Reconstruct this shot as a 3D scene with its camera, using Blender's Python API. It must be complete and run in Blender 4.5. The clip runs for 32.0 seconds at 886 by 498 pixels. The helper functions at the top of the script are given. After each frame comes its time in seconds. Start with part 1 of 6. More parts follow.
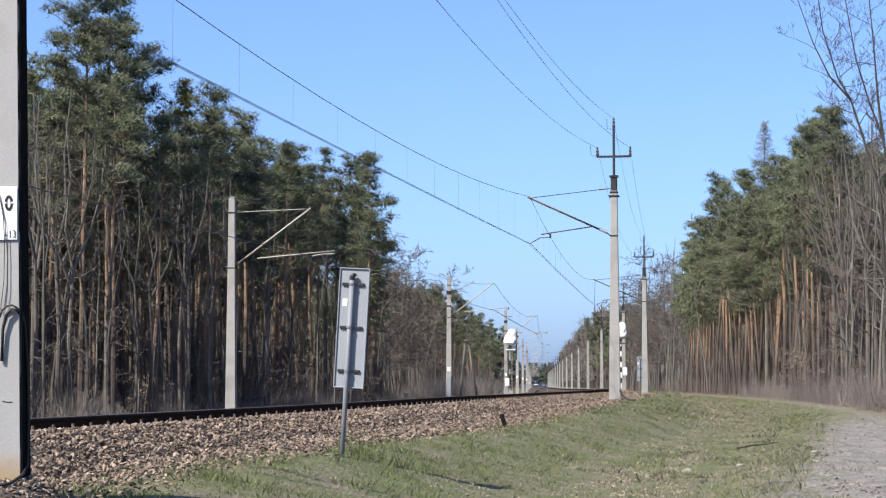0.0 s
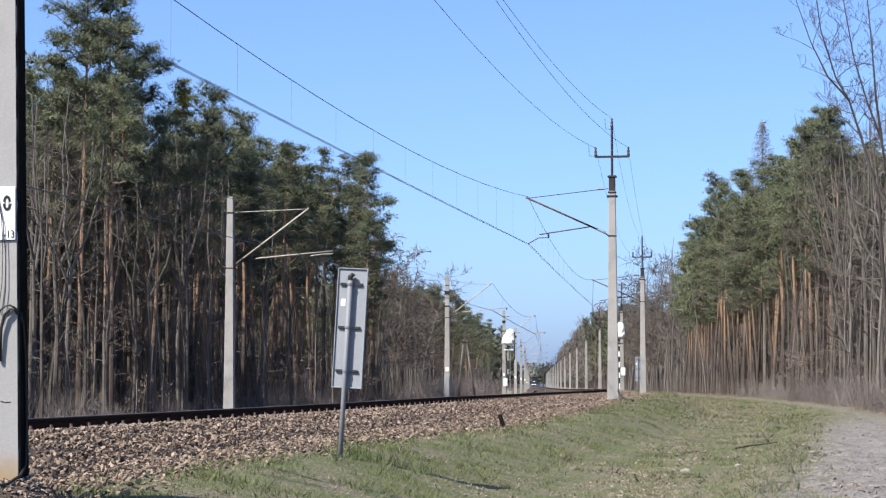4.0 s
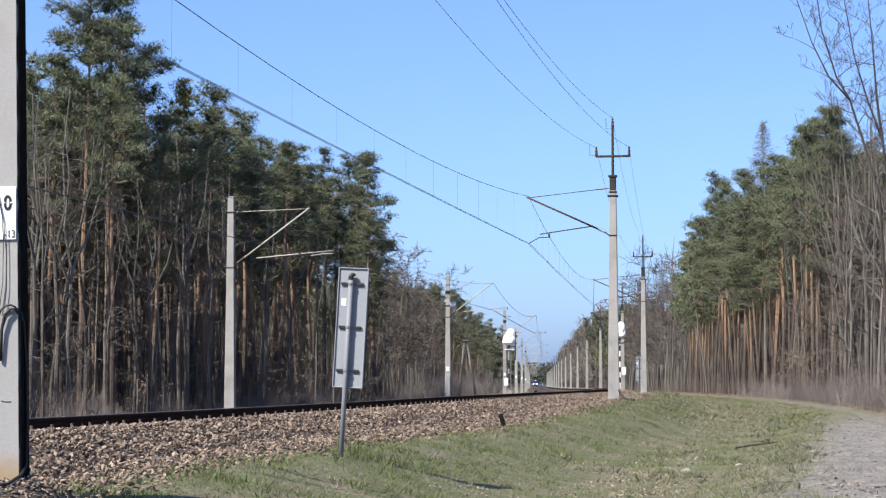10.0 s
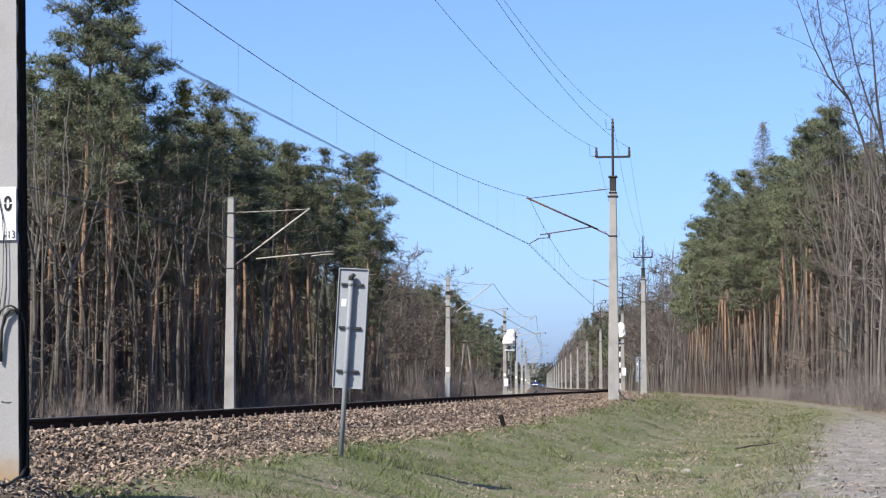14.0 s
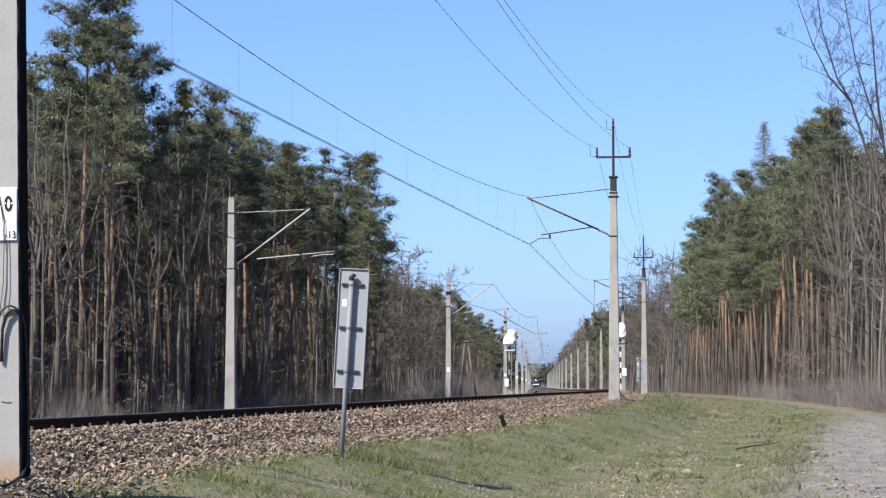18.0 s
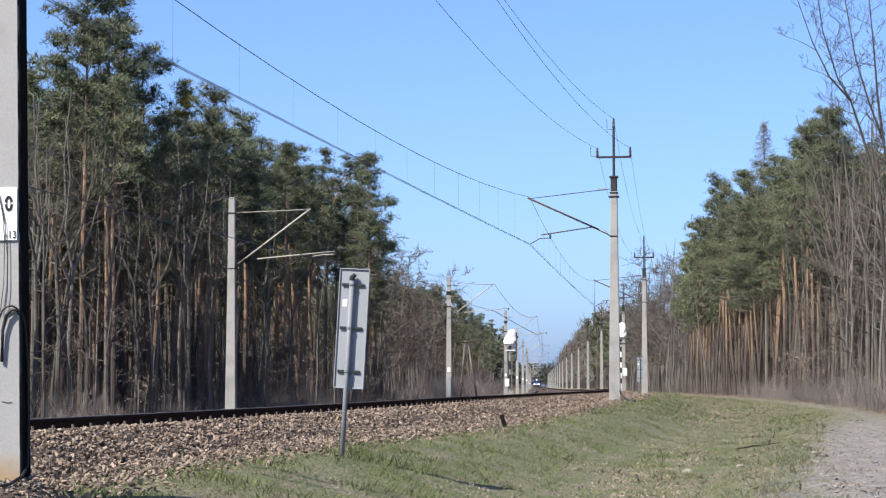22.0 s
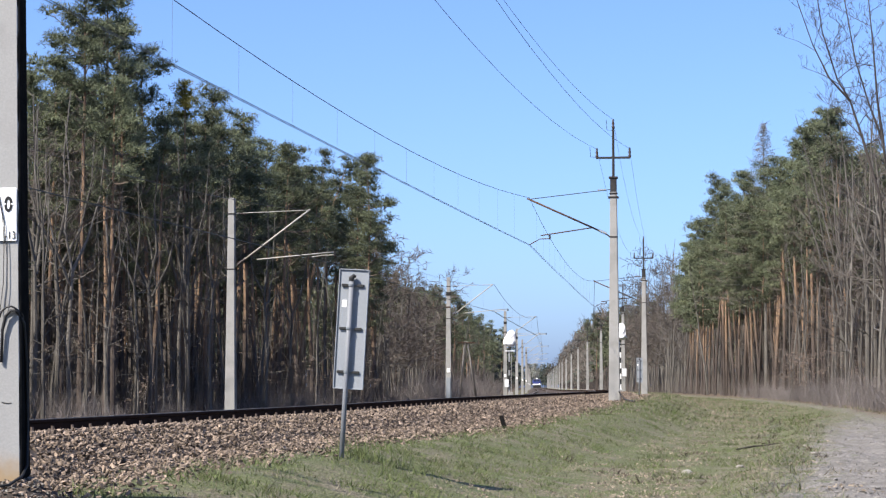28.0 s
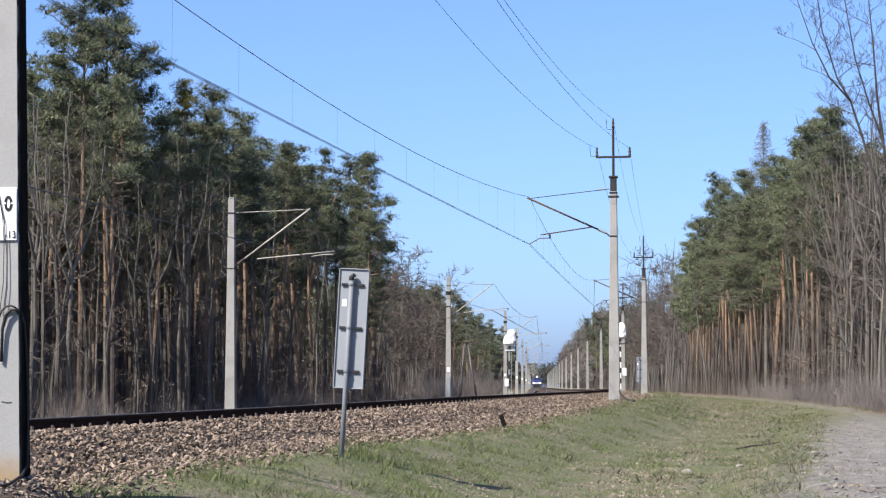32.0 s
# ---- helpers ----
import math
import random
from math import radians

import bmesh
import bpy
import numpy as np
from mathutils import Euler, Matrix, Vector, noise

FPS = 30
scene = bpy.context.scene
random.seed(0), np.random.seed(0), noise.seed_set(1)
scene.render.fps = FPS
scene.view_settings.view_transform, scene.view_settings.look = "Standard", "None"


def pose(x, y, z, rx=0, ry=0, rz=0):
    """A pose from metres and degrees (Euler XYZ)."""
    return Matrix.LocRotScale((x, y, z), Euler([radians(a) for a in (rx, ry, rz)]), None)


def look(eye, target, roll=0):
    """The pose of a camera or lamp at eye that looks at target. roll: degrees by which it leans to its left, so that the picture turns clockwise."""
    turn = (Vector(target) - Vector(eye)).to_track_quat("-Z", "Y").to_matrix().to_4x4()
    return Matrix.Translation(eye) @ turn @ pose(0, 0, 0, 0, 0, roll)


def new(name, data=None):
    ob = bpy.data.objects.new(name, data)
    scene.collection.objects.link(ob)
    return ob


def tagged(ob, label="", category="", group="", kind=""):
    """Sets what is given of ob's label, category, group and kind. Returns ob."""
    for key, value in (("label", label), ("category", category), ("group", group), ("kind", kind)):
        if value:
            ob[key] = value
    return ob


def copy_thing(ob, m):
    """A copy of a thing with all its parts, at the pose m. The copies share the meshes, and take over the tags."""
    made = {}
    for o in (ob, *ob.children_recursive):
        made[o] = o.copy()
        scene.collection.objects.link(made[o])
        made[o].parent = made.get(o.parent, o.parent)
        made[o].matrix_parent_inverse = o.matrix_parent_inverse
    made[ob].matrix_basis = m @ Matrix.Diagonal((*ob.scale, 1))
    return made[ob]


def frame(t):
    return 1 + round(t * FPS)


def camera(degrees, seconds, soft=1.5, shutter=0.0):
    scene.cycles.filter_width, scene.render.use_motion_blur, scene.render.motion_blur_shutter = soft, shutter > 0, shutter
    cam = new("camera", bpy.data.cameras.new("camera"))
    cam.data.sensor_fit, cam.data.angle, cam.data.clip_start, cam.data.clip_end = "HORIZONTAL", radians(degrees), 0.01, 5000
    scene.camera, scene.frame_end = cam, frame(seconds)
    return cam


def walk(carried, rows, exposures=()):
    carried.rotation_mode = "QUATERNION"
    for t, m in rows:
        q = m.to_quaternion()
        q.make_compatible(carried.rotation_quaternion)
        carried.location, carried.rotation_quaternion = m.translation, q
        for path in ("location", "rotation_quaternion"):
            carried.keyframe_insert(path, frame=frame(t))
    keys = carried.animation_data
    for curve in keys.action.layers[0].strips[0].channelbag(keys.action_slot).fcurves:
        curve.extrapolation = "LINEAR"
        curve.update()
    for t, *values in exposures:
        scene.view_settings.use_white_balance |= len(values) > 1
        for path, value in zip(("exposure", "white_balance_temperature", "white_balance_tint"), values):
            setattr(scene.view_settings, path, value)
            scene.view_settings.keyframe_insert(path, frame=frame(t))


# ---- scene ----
# A railway through pine woods in early spring, seen from a tripod beside the track.
# World: x right, y along the view, z up; z = 0 is the top of the rail far off.
FOV = 24.0
PER_PX = math.degrees(2 * math.tan(radians(FOV / 2)) / 1568)
EYE_Z = 0.2
cam = camera(FOV, 32.0, soft=1.25)


def aim(dx, dy):
    """The tripod's pose, knocked by a small turn."""
    return pose(0, 0, EYE_Z, 93.77 + dy * PER_PX, 0, dx * PER_PX)


walk(cam, [
    (0.0, aim(0.5, -1.1)), (0.5, aim(-0.4, -0.2)), (1.0, aim(-0.4, -0.1)), (1.5, aim(-0.8, -0.1)), (2.0, aim(-1.5, -0.2)),
    (2.5, aim(-0.4, -0.4)), (3.0, aim(-1.9, 0.0)), (3.5, aim(-2.9, -1.4)), (5.5, aim(-1.4, 2.7)), (6.0, aim(-1.8, 2.9)),
    (6.5, aim(0.0, 1.3)), (7.0, aim(-1.8, 1.2)), (7.5, aim(-1.6, 0.8)), (8.0, aim(-0.4, -0.4)), (8.5, aim(-0.9, -0.2)),
    (9.0, aim(0.7, 0.1)), (9.5, aim(-0.4, -1.5)), (10.0, aim(-1.4, -1.5)), (10.5, aim(-0.4, -1.6)), (11.0, aim(-0.5, -1.6)),
    (11.5, aim(-0.4, -0.5)), (12.0, aim(-0.4, -0.1)), (13.0, aim(-0.4, -0.1)), (13.5, aim(-0.4, -0.2)), (14.0, aim(-1.3, -0.4)),
    (14.5, aim(-0.3, -0.4)), (16.5, aim(-0.5, -0.1)), (17.0, aim(-0.4, -0.1)), (18.0, aim(-0.4, -0.1)), (19.0, aim(-0.4, -0.1)),
    (19.5, aim(0.9, -0.1)), (20.0, aim(-0.4, 1.4)), (20.5, aim(-0.3, 0.5)), (21.0, aim(0.1, 0.2)), (21.5, aim(0.5, -0.1)),
    (22.0, aim(0.4, -0.1)), (22.5, aim(0.3, -0.1)), (23.0, aim(0.3, -0.1)), (23.5, aim(1.2, -0.1)), (24.0, aim(-0.4, -0.1)),
    (24.5, aim(0.4, -0.1)), (25.0, aim(-0.1, -0.4)), (25.5, aim(-0.4, -0.1)), (27.5, aim(-0.4, 1.4)), (28.0, aim(-0.4, 1.0)),
    (28.5, aim(1.2, 0.0)), (29.0, aim(1.0, 1.0)), (29.5, aim(-0.4, 0.5)), (30.0, aim(-0.5, 1.0)), (30.5, aim(-0.4, -0.1)),
    (31.0, aim(-0.3, 0.9)), (31.5, aim(-2.0, 2.6)), (32.0, aim(-0.4, -0.2))],
    exposures=[(0.0, 1.13), (32.0, 1.13)])

# ---- light: a clear spring midday, sun high on the left and a little behind ----
SUN_EL, SUN_AZ = 47.0, 228.0          # azimuth clockwise from +y
world = bpy.data.worlds.new("sky")
world.use_nodes = True
scene.world = world
wn = world.node_tree
sky = wn.nodes.new("ShaderNodeTexSky")
sky.sky_type = 'NISHITA'
sky.sun_disc = False
sky.sun_elevation, sky.sun_rotation = radians(SUN_EL), radians(SUN_AZ)
sky.air_density, sky.dust_density, sky.ozone_density = 0.7, 1.5, 6.3
air = wn.nodes.new("ShaderNodeMix")          # a clear blue spring air over the whole sky
air.data_type, air.blend_type = 'RGBA', 'ADD'
air.inputs[0].default_value, air.inputs[7].default_value = 1.0, (0.1, 0.3, 1.2, 1)
wn.links.new(sky.outputs[0], air.inputs[6])
wn.links.new(air.outputs[2], wn.nodes["Background"].inputs[0])
wn.nodes["Background"].inputs[1].default_value = 0.0905

sun = new("sun", bpy.data.lights.new("sun", 'SUN'))
sun.data.energy, sun.data.angle, sun.data.color = 4.75, radians(0.53), (1.0, 0.922, 0.825)
sun.matrix_world = look((60 * math.sin(radians(SUN_AZ)), 60 * math.cos(radians(SUN_AZ)), 60 * math.tan(radians(SUN_EL))), (0, 0, 0))


# ---- materials ----
def material(name, c1, c2, scale=3.0, rough=0.85, fine=40.0, bump=0.2, metal=0.0, stretch=(1, 1, 1), vary=0.0, stain=None,
             stain_scale=0.7, island=0.0, leaf=0.0, bump_dist=0.02, spec=0.3, lo=0.35, hi=0.65):
    """Two colours mixed by a broad and a fine noise in the object's metres, with bump; vary and island change it piece by piece."""
    m = bpy.data.materials.new(name)
    m.use_nodes = True
    nt = m.node_tree
    n, l = nt.nodes, nt.links
    b = n["Principled BSDF"]
    b.inputs["Roughness"].default_value, b.inputs["Metallic"].default_value = rough, metal
    b.inputs["Specular IOR Level"].default_value = spec
    co, mp = n.new("ShaderNodeTexCoord"), n.new("ShaderNodeMapping")
    mp.inputs["Scale"].default_value = stretch
    l.new(co.outputs["Object"], mp.inputs[0])
    n1, n2 = n.new("ShaderNodeTexNoise"), n.new("ShaderNodeTexNoise")
    n1.inputs["Scale"].default_value, n1.inputs["Detail"].default_value = scale, 5
    n2.inputs["Scale"].default_value, n2.inputs["Detail"].default_value = fine, 3
    l.new(mp.outputs[0], n1.inputs[0]), l.new(mp.outputs[0], n2.inputs[0])
    add = n.new("ShaderNodeMath")
    add.operation = 'MULTIPLY_ADD'
    add.inputs[1].default_value = 0.5
    half = n.new("ShaderNodeMath")
    half.operation = 'MULTIPLY'
    half.inputs[1].default_value = 0.5
    l.new(n1.outputs[0], half.inputs[0])
    l.new(n2.outputs[0], add.inputs[0]), l.new(half.outputs[0], add.inputs[2])
    ramp = n.new("ShaderNodeMapRange")
    ramp.inputs[1].default_value, ramp.inputs[2].default_value = lo, hi
    l.new(add.outputs[0], ramp.inputs[0])
    mix = n.new("ShaderNodeMix")
    mix.data_type = 'RGBA'
    mix.inputs[6].default_value, mix.inputs[7].default_value = (*c1, 1), (*c2, 1)
    l.new(ramp.outputs[0], mix.inputs[0])
    out = mix.outputs[2]
    if stain:
        n3 = n.new("ShaderNodeTexNoise")
        n3.inputs["Scale"].default_value, n3.inputs["Detail"].default_value = stain_scale, 6
        l.new(co.outputs["Object"], n3.inputs[0])
        r3 = n.new("ShaderNodeMapRange")
        r3.inputs[1].default_value, r3.inputs[2].default_value = 0.52, 0.72
        l.new(n3.outputs[0], r3.inputs[0])
        mx = n.new("ShaderNodeMix")
        mx.data_type = 'RGBA'
        mx.inputs[7].default_value = (*stain, 1)
        l.new(r3.outputs[0], mx.inputs[0]), l.new(out, mx.inputs[6])
        out = mx.outputs[2]
    for amount, node, socket in ((vary, "ShaderNodeObjectInfo", "Random"), (island, "ShaderNodeNewGeometry", "Random Per Island")):
        if amount:
            oi, mr, hs = n.new(node), n.new("ShaderNodeMapRange"), n.new("ShaderNodeHueSaturation")
            mr.inputs[3].default_value, mr.inputs[4].default_value = 1 - amount, 1 + amount
            l.new(oi.outputs[socket], mr.inputs[0]), l.new(mr.outputs[0], hs.inputs["Value"]), l.new(out, hs.inputs["Color"])
            out = hs.outputs[0]
    l.new(out, b.inputs["Base Color"])
    if bump:
        bp = n.new("ShaderNodeBump")
        bp.inputs["Strength"].default_value, bp.inputs["Distance"].default_value = bump, bump_dist
        l.new(add.outputs[0], bp.inputs["Height"]), l.new(bp.outputs[0], b.inputs["Normal"])
    if leaf:
        tr, ms = n.new("ShaderNodeBsdfTranslucent"), n.new("ShaderNodeMixShader")
        ms.inputs[0].default_value = leaf
        l.new(out, tr.inputs[0]), l.new(b.outputs[0], ms.inputs[1]), l.new(tr.outputs[0], ms.inputs[2])
        l.new(ms.outputs[0], n["Material Output"].inputs[0])
    return m


def glowing(name, colour, strength):
    m = material(name, colour, colour, bump=0)
    b = m.node_tree.nodes["Principled BSDF"]
    b.inputs["Emission Color"].default_value, b.inputs["Emission Strength"].default_value = (*colour, 1), strength
    return m


CONCRETE = material("concrete", (0.205, 0.203, 0.193), (0.305, 0.3, 0.288), 1.2, 0.9, 60, 0.25, stain=(0.195, 0.19, 0.178), stain_scale=1.6, vary=0.06)
CONCRETE_PALE = material("pale_concrete", (0.25, 0.25, 0.243), (0.31, 0.309, 0.299), 1.2, 0.9, 60, 0.06, stain=(0.215, 0.211, 0.202), stain_scale=1.6)
STEEL_DARK = material("dark_painted_steel", (0.0204, 0.0204, 0.0218), (0.0408, 0.0374, 0.034), 8, 0.6, 60, 0.1, metal=0.3)
STEEL_GREY = material("galvanised_steel", (0.245, 0.252, 0.258), (0.34, 0.347, 0.354), 6, 0.5, 80, 0.1, metal=0.5)
TUBE_GREY = material("weathered_tube", (0.306, 0.292, 0.258), (0.394, 0.381, 0.34), 4, 0.7, 60, 0.1, metal=0.1)
RUST = material("rusty_steel", (0.0408, 0.0238, 0.015), (0.0816, 0.0476, 0.0306), 5, 0.85, 70, 0.3)
RAIL_SIDE = material("rail_side_rust", (0.022, 0.0125, 0.009), (0.042, 0.025, 0.018), 4, 0.95, 50, 0.2, spec=0.05)
RAIL_TOP = material("polished_rail_head", (0.18, 0.165, 0.15), (0.25, 0.235, 0.22), 9, 0.6, 60, 0.05, metal=0.5)
WIRE = material("weathered_copper_wire", (0.068, 0.0816, 0.0816), (0.109, 0.122, 0.116), 3, 0.6, 20, 0, metal=0.4)
CERAMIC = material("brown_glazed_ceramic", (0.022, 0.013, 0.011), (0.044, 0.026, 0.021), 8, 0.45, 40, 0, spec=0.5)
RUBBER = material("black_cable", (0.012, 0.012, 0.012), (0.022, 0.022, 0.022), 8, 0.55, 40, 0.05)
WHITE_PAINT = material("white_enamel", (0.74, 0.74, 0.72), (0.82, 0.82, 0.8), 6, 0.5, 60, 0.05)
BLACK_PAINT = material("black_paint", (0.015, 0.015, 0.015), (0.03, 0.03, 0.03), 6, 0.5, 60, 0.05)
SIGN_BACK = material("grey_sheet_metal", (0.19, 0.208, 0.228), (0.228, 0.246, 0.268), 2.5, 0.6, 60, 0.05)
SIGN_FACE = material("white_sign_face", (0.7, 0.7, 0.68), (0.8, 0.8, 0.78), 4, 0.45, 40, 0)
BAG = material("white_plastic_sheet", (0.78, 0.79, 0.8), (0.86, 0.86, 0.86), 5, 0.45, 30, 0.3, bump_dist=0.05)
SLEEPER = material("concrete_sleeper", (0.177, 0.15, 0.116), (0.258, 0.224, 0.184), 6, 0.9, 60, 0.3, vary=0.15)
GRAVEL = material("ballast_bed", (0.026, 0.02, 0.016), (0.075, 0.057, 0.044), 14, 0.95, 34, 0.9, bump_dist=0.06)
STONE = material("ballast_stone", (0.068, 0.052, 0.04), (0.255, 0.197, 0.15), 9, 0.92, 70, 0.4, island=0.65)
STONE_PALE = material("pale_stone", (0.204, 0.19, 0.16), (0.272, 0.262, 0.231), 7, 0.9, 50, 0.4)
GRASS = material("grass_blade", (0.068, 0.094, 0.031), (0.138, 0.162, 0.064), 0.6, 0.75, 3, 0, island=0.35, leaf=0.3)
GRASS_DRY = material("dry_grass_blade", (0.165, 0.144, 0.102), (0.258, 0.229, 0.168), 0.8, 0.8, 4, 0, island=0.3, leaf=0.3)
DRY_LEAF = material("dry_leaf", (0.12, 0.096, 0.07), (0.27, 0.225, 0.172), 2, 0.8, 20, 0, island=0.6, leaf=0.15)
OAK_LEAF = material("withered_oak_leaf", (0.1, 0.077, 0.062), (0.185, 0.145, 0.12), 2, 0.8, 20, 0, island=0.4, leaf=0.2)
NEEDLE = material("pine_needles", (0.045, 0.056, 0.033), (0.158, 0.175, 0.102), 0.9, 0.55, 4, 0, spec=0.2, island=0.5, vary=0.25, leaf=0.06)
FAR_NEEDLE = material("distant_needles", (0.022, 0.028, 0.021), (0.045, 0.053, 0.038), 0.2, 0.8, 1, 0, island=0.3)
FAR_TWIG = material("distant_twigs", (0.075, 0.066, 0.056), (0.13, 0.116, 0.1), 0.2, 0.9, 1, 0, island=0.3)
NEEDLE_YOUNG = material("yellowish_needles", (0.115, 0.108, 0.028), (0.17, 0.156, 0.042), 0.5, 0.6, 4, 0, island=0.35, leaf=0.25)

BARK_LOW = material("pine_bark_grey", (0.034, 0.0285, 0.0255), (0.095, 0.082, 0.074), 3, 0.95, 30, 0.7, stretch=(1, 1, 0.2), vary=0.3)
BARK_BARE = material("grey_bark", (0.062, 0.057, 0.05), (0.145, 0.135, 0.121), 2.5, 0.9, 30, 0.4, stretch=(1, 1, 0.3), vary=0.25)
TWIG = material("grey_brown_twigs", (0.054, 0.044, 0.037), (0.108, 0.09, 0.077), 1.5, 0.9, 10, 0, vary=0.2)
TWIG_GREY = material("dark_grey_twigs", (0.04, 0.037, 0.035), (0.078, 0.073, 0.068), 1.5, 0.9, 10, 0)
LARCH_TWIG = material("pale_larch_twigs", (0.1, 0.09, 0.078), (0.17, 0.155, 0.136), 1.5, 0.9, 10, 0)
BUSH = material("brown_thicket_twigs", (0.1, 0.088, 0.083), (0.18, 0.16, 0.152), 1.0, 0.9, 8, 0, vary=0.15)
WOOD = material("grey_weathered_pole", (0.136, 0.122, 0.105), (0.204, 0.187, 0.163), 3, 0.9, 40, 0.3, stretch=(1, 1, 0.2))
DEADWOOD = material("dark_fallen_branch", (0.034, 0.0286, 0.0238), (0.068, 0.0578, 0.0476), 5, 0.95, 40, 0.4)
BLUE = material("blue_coach_paint", (0.02, 0.03, 0.12), (0.03, 0.042, 0.16), 3, 0.35, 40, 0)
GREY_LOCO = material("dark_grey_frame_paint", (0.0272, 0.0272, 0.0306), (0.0476, 0.0476, 0.0476), 3, 0.6, 40, 0.1)
SILVER = material("light_grey_coach_paint", (0.55, 0.56, 0.58), (0.62, 0.63, 0.65), 3, 0.4, 40, 0)
GLASS = material("dark_cab_glass", (0.01, 0.012, 0.015), (0.02, 0.022, 0.025), 3, 0.08, 40, 0, spec=0.6)
STEEL_PAINT = material("grey_painted_tube", (0.108, 0.123, 0.138), (0.152, 0.169, 0.187), 5, 0.5, 60, 0.05)
POST_GREY = material("grey_post_paint", (0.14, 0.15, 0.165), (0.185, 0.195, 0.21), 5, 0.6, 60, 0.05)
MATT_BLACK = material("matt_black", (0.008, 0.008, 0.008), (0.02, 0.019, 0.018), 9, 0.95, 60, 0.3, spec=0.0)
SOIL = material("dark_soil", (0.0238, 0.019, 0.015), (0.068, 0.0544, 0.0442), 7, 0.95, 50, 0.5)
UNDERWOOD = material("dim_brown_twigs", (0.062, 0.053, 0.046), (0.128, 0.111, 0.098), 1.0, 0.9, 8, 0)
CLIP = material("rusty_clip", (0.068, 0.051, 0.0408), (0.136, 0.105, 0.0884), 9, 0.8, 60, 0.1)
LIMB = material("grey_orange_limb", (0.085, 0.066, 0.053), (0.16, 0.126, 0.102), 3, 0.9, 20, 0.3)
SOIL_BIT = material("dirt_chips", (0.11, 0.102, 0.09), (0.255, 0.238, 0.215), 9, 0.95, 50, 0.3, island=0.3)
DEADWEED = material("withered_stalks", (0.03, 0.024, 0.018), (0.09, 0.07, 0.052), 3, 0.9, 10, 0)
HEADLIGHT = glowing("lit_headlight", (1.0, 0.97, 0.9), 3.0)


def ground_material():
    """Grass, bare soil of the road and leaf litter under the trees, chosen by two masks on the mesh."""
    m = bpy.data.materials.new("spring_ground")
    m.use_nodes = True
    n, l = m.node_tree.nodes, m.node_tree.links
    b = n["Principled BSDF"]
    b.inputs["Roughness"].default_value, b.inputs["Specular IOR Level"].default_value = 0.95, 0.15
    co = n.new("ShaderNodeTexCoord")

    def tex(scale, detail=6):
        t = n.new("ShaderNodeTexNoise")
        t.inputs["Scale"].default_value, t.inputs["Detail"].default_value = scale, detail
        l.new(co.outputs["Object"], t.inputs[0])
        return t.outputs[0]

    def mixed(fac, a, c, lo=0.4, hi=0.6):
        r, mx = n.new("ShaderNodeMapRange"), n.new("ShaderNodeMix")
        r.inputs[1].default_value, r.inputs[2].default_value = lo, hi
        mx.data_type = 'RGBA'
        l.new(fac, r.inputs[0]), l.new(r.outputs[0], mx.inputs[0])
        for v, s in ((a, 6), (c, 7)):
            if isinstance(v, tuple):
                mx.inputs[s].default_value = (*v, 1)
            else:
                l.new(v, mx.inputs[s])
        return mx.outputs[2]

    fine, mid, broad = tex(30, 8), tex(2.2), tex(0.35)
    grass = mixed(fine, (0.058, 0.073, 0.03), (0.128, 0.144, 0.066), 0.42, 0.6)
    dry = mixed(fine, (0.098, 0.088, 0.06), (0.184, 0.164, 0.118), 0.42, 0.6)
    turf = mixed(mid, grass, dry, 0.36, 0.62)
    turf = mixed(broad, grass, turf, 0.25, 0.5)
    soil = mixed(mid, mixed(fine, (0.098, 0.092, 0.083), (0.275, 0.258, 0.236), 0.36, 0.64), (0.135, 0.127, 0.114), 0.42, 0.66)
    litter = mixed(fine, (0.068, 0.051, 0.0374), (0.163, 0.122, 0.0884), 0.35, 0.65)
    edge = n.new("ShaderNodeMath")
    edge.operation = 'MULTIPLY'
    edge.inputs[1].default_value = 0.9
    l.new(tex(3.5, 5), edge.inputs[0])
    edge = edge.outputs[0]

    def mask(name):
        at, ad = n.new("ShaderNodeAttribute"), n.new("ShaderNodeMath")
        at.attribute_name = name
        ad.operation = 'ADD'
        l.new(at.outputs["Fac"], ad.inputs[0]), l.new(edge, ad.inputs[1])
        return ad.outputs[0]

    c = mixed(mask("road"), turf, soil, 0.72, 0.94)
    c = mixed(mask("woods"), c, litter, 0.65, 1.05)
    l.new(c, b.inputs["Base Color"])
    bp = n.new("ShaderNodeBump")
    bp.inputs["Strength"].default_value, bp.inputs["Distance"].default_value = 0.75, 0.055
    rough = n.new("ShaderNodeMath")
    rough.operation = 'MULTIPLY_ADD'
    rough.inputs[1].default_value = 1.6
    l.new(tex(9, 4), rough.inputs[0]), l.new(fine, rough.inputs[2])
    l.new(rough.outputs[0], bp.inputs["Height"]), l.new(bp.outputs[0], b.inputs["Normal"])
    return m


GROUND = ground_material()


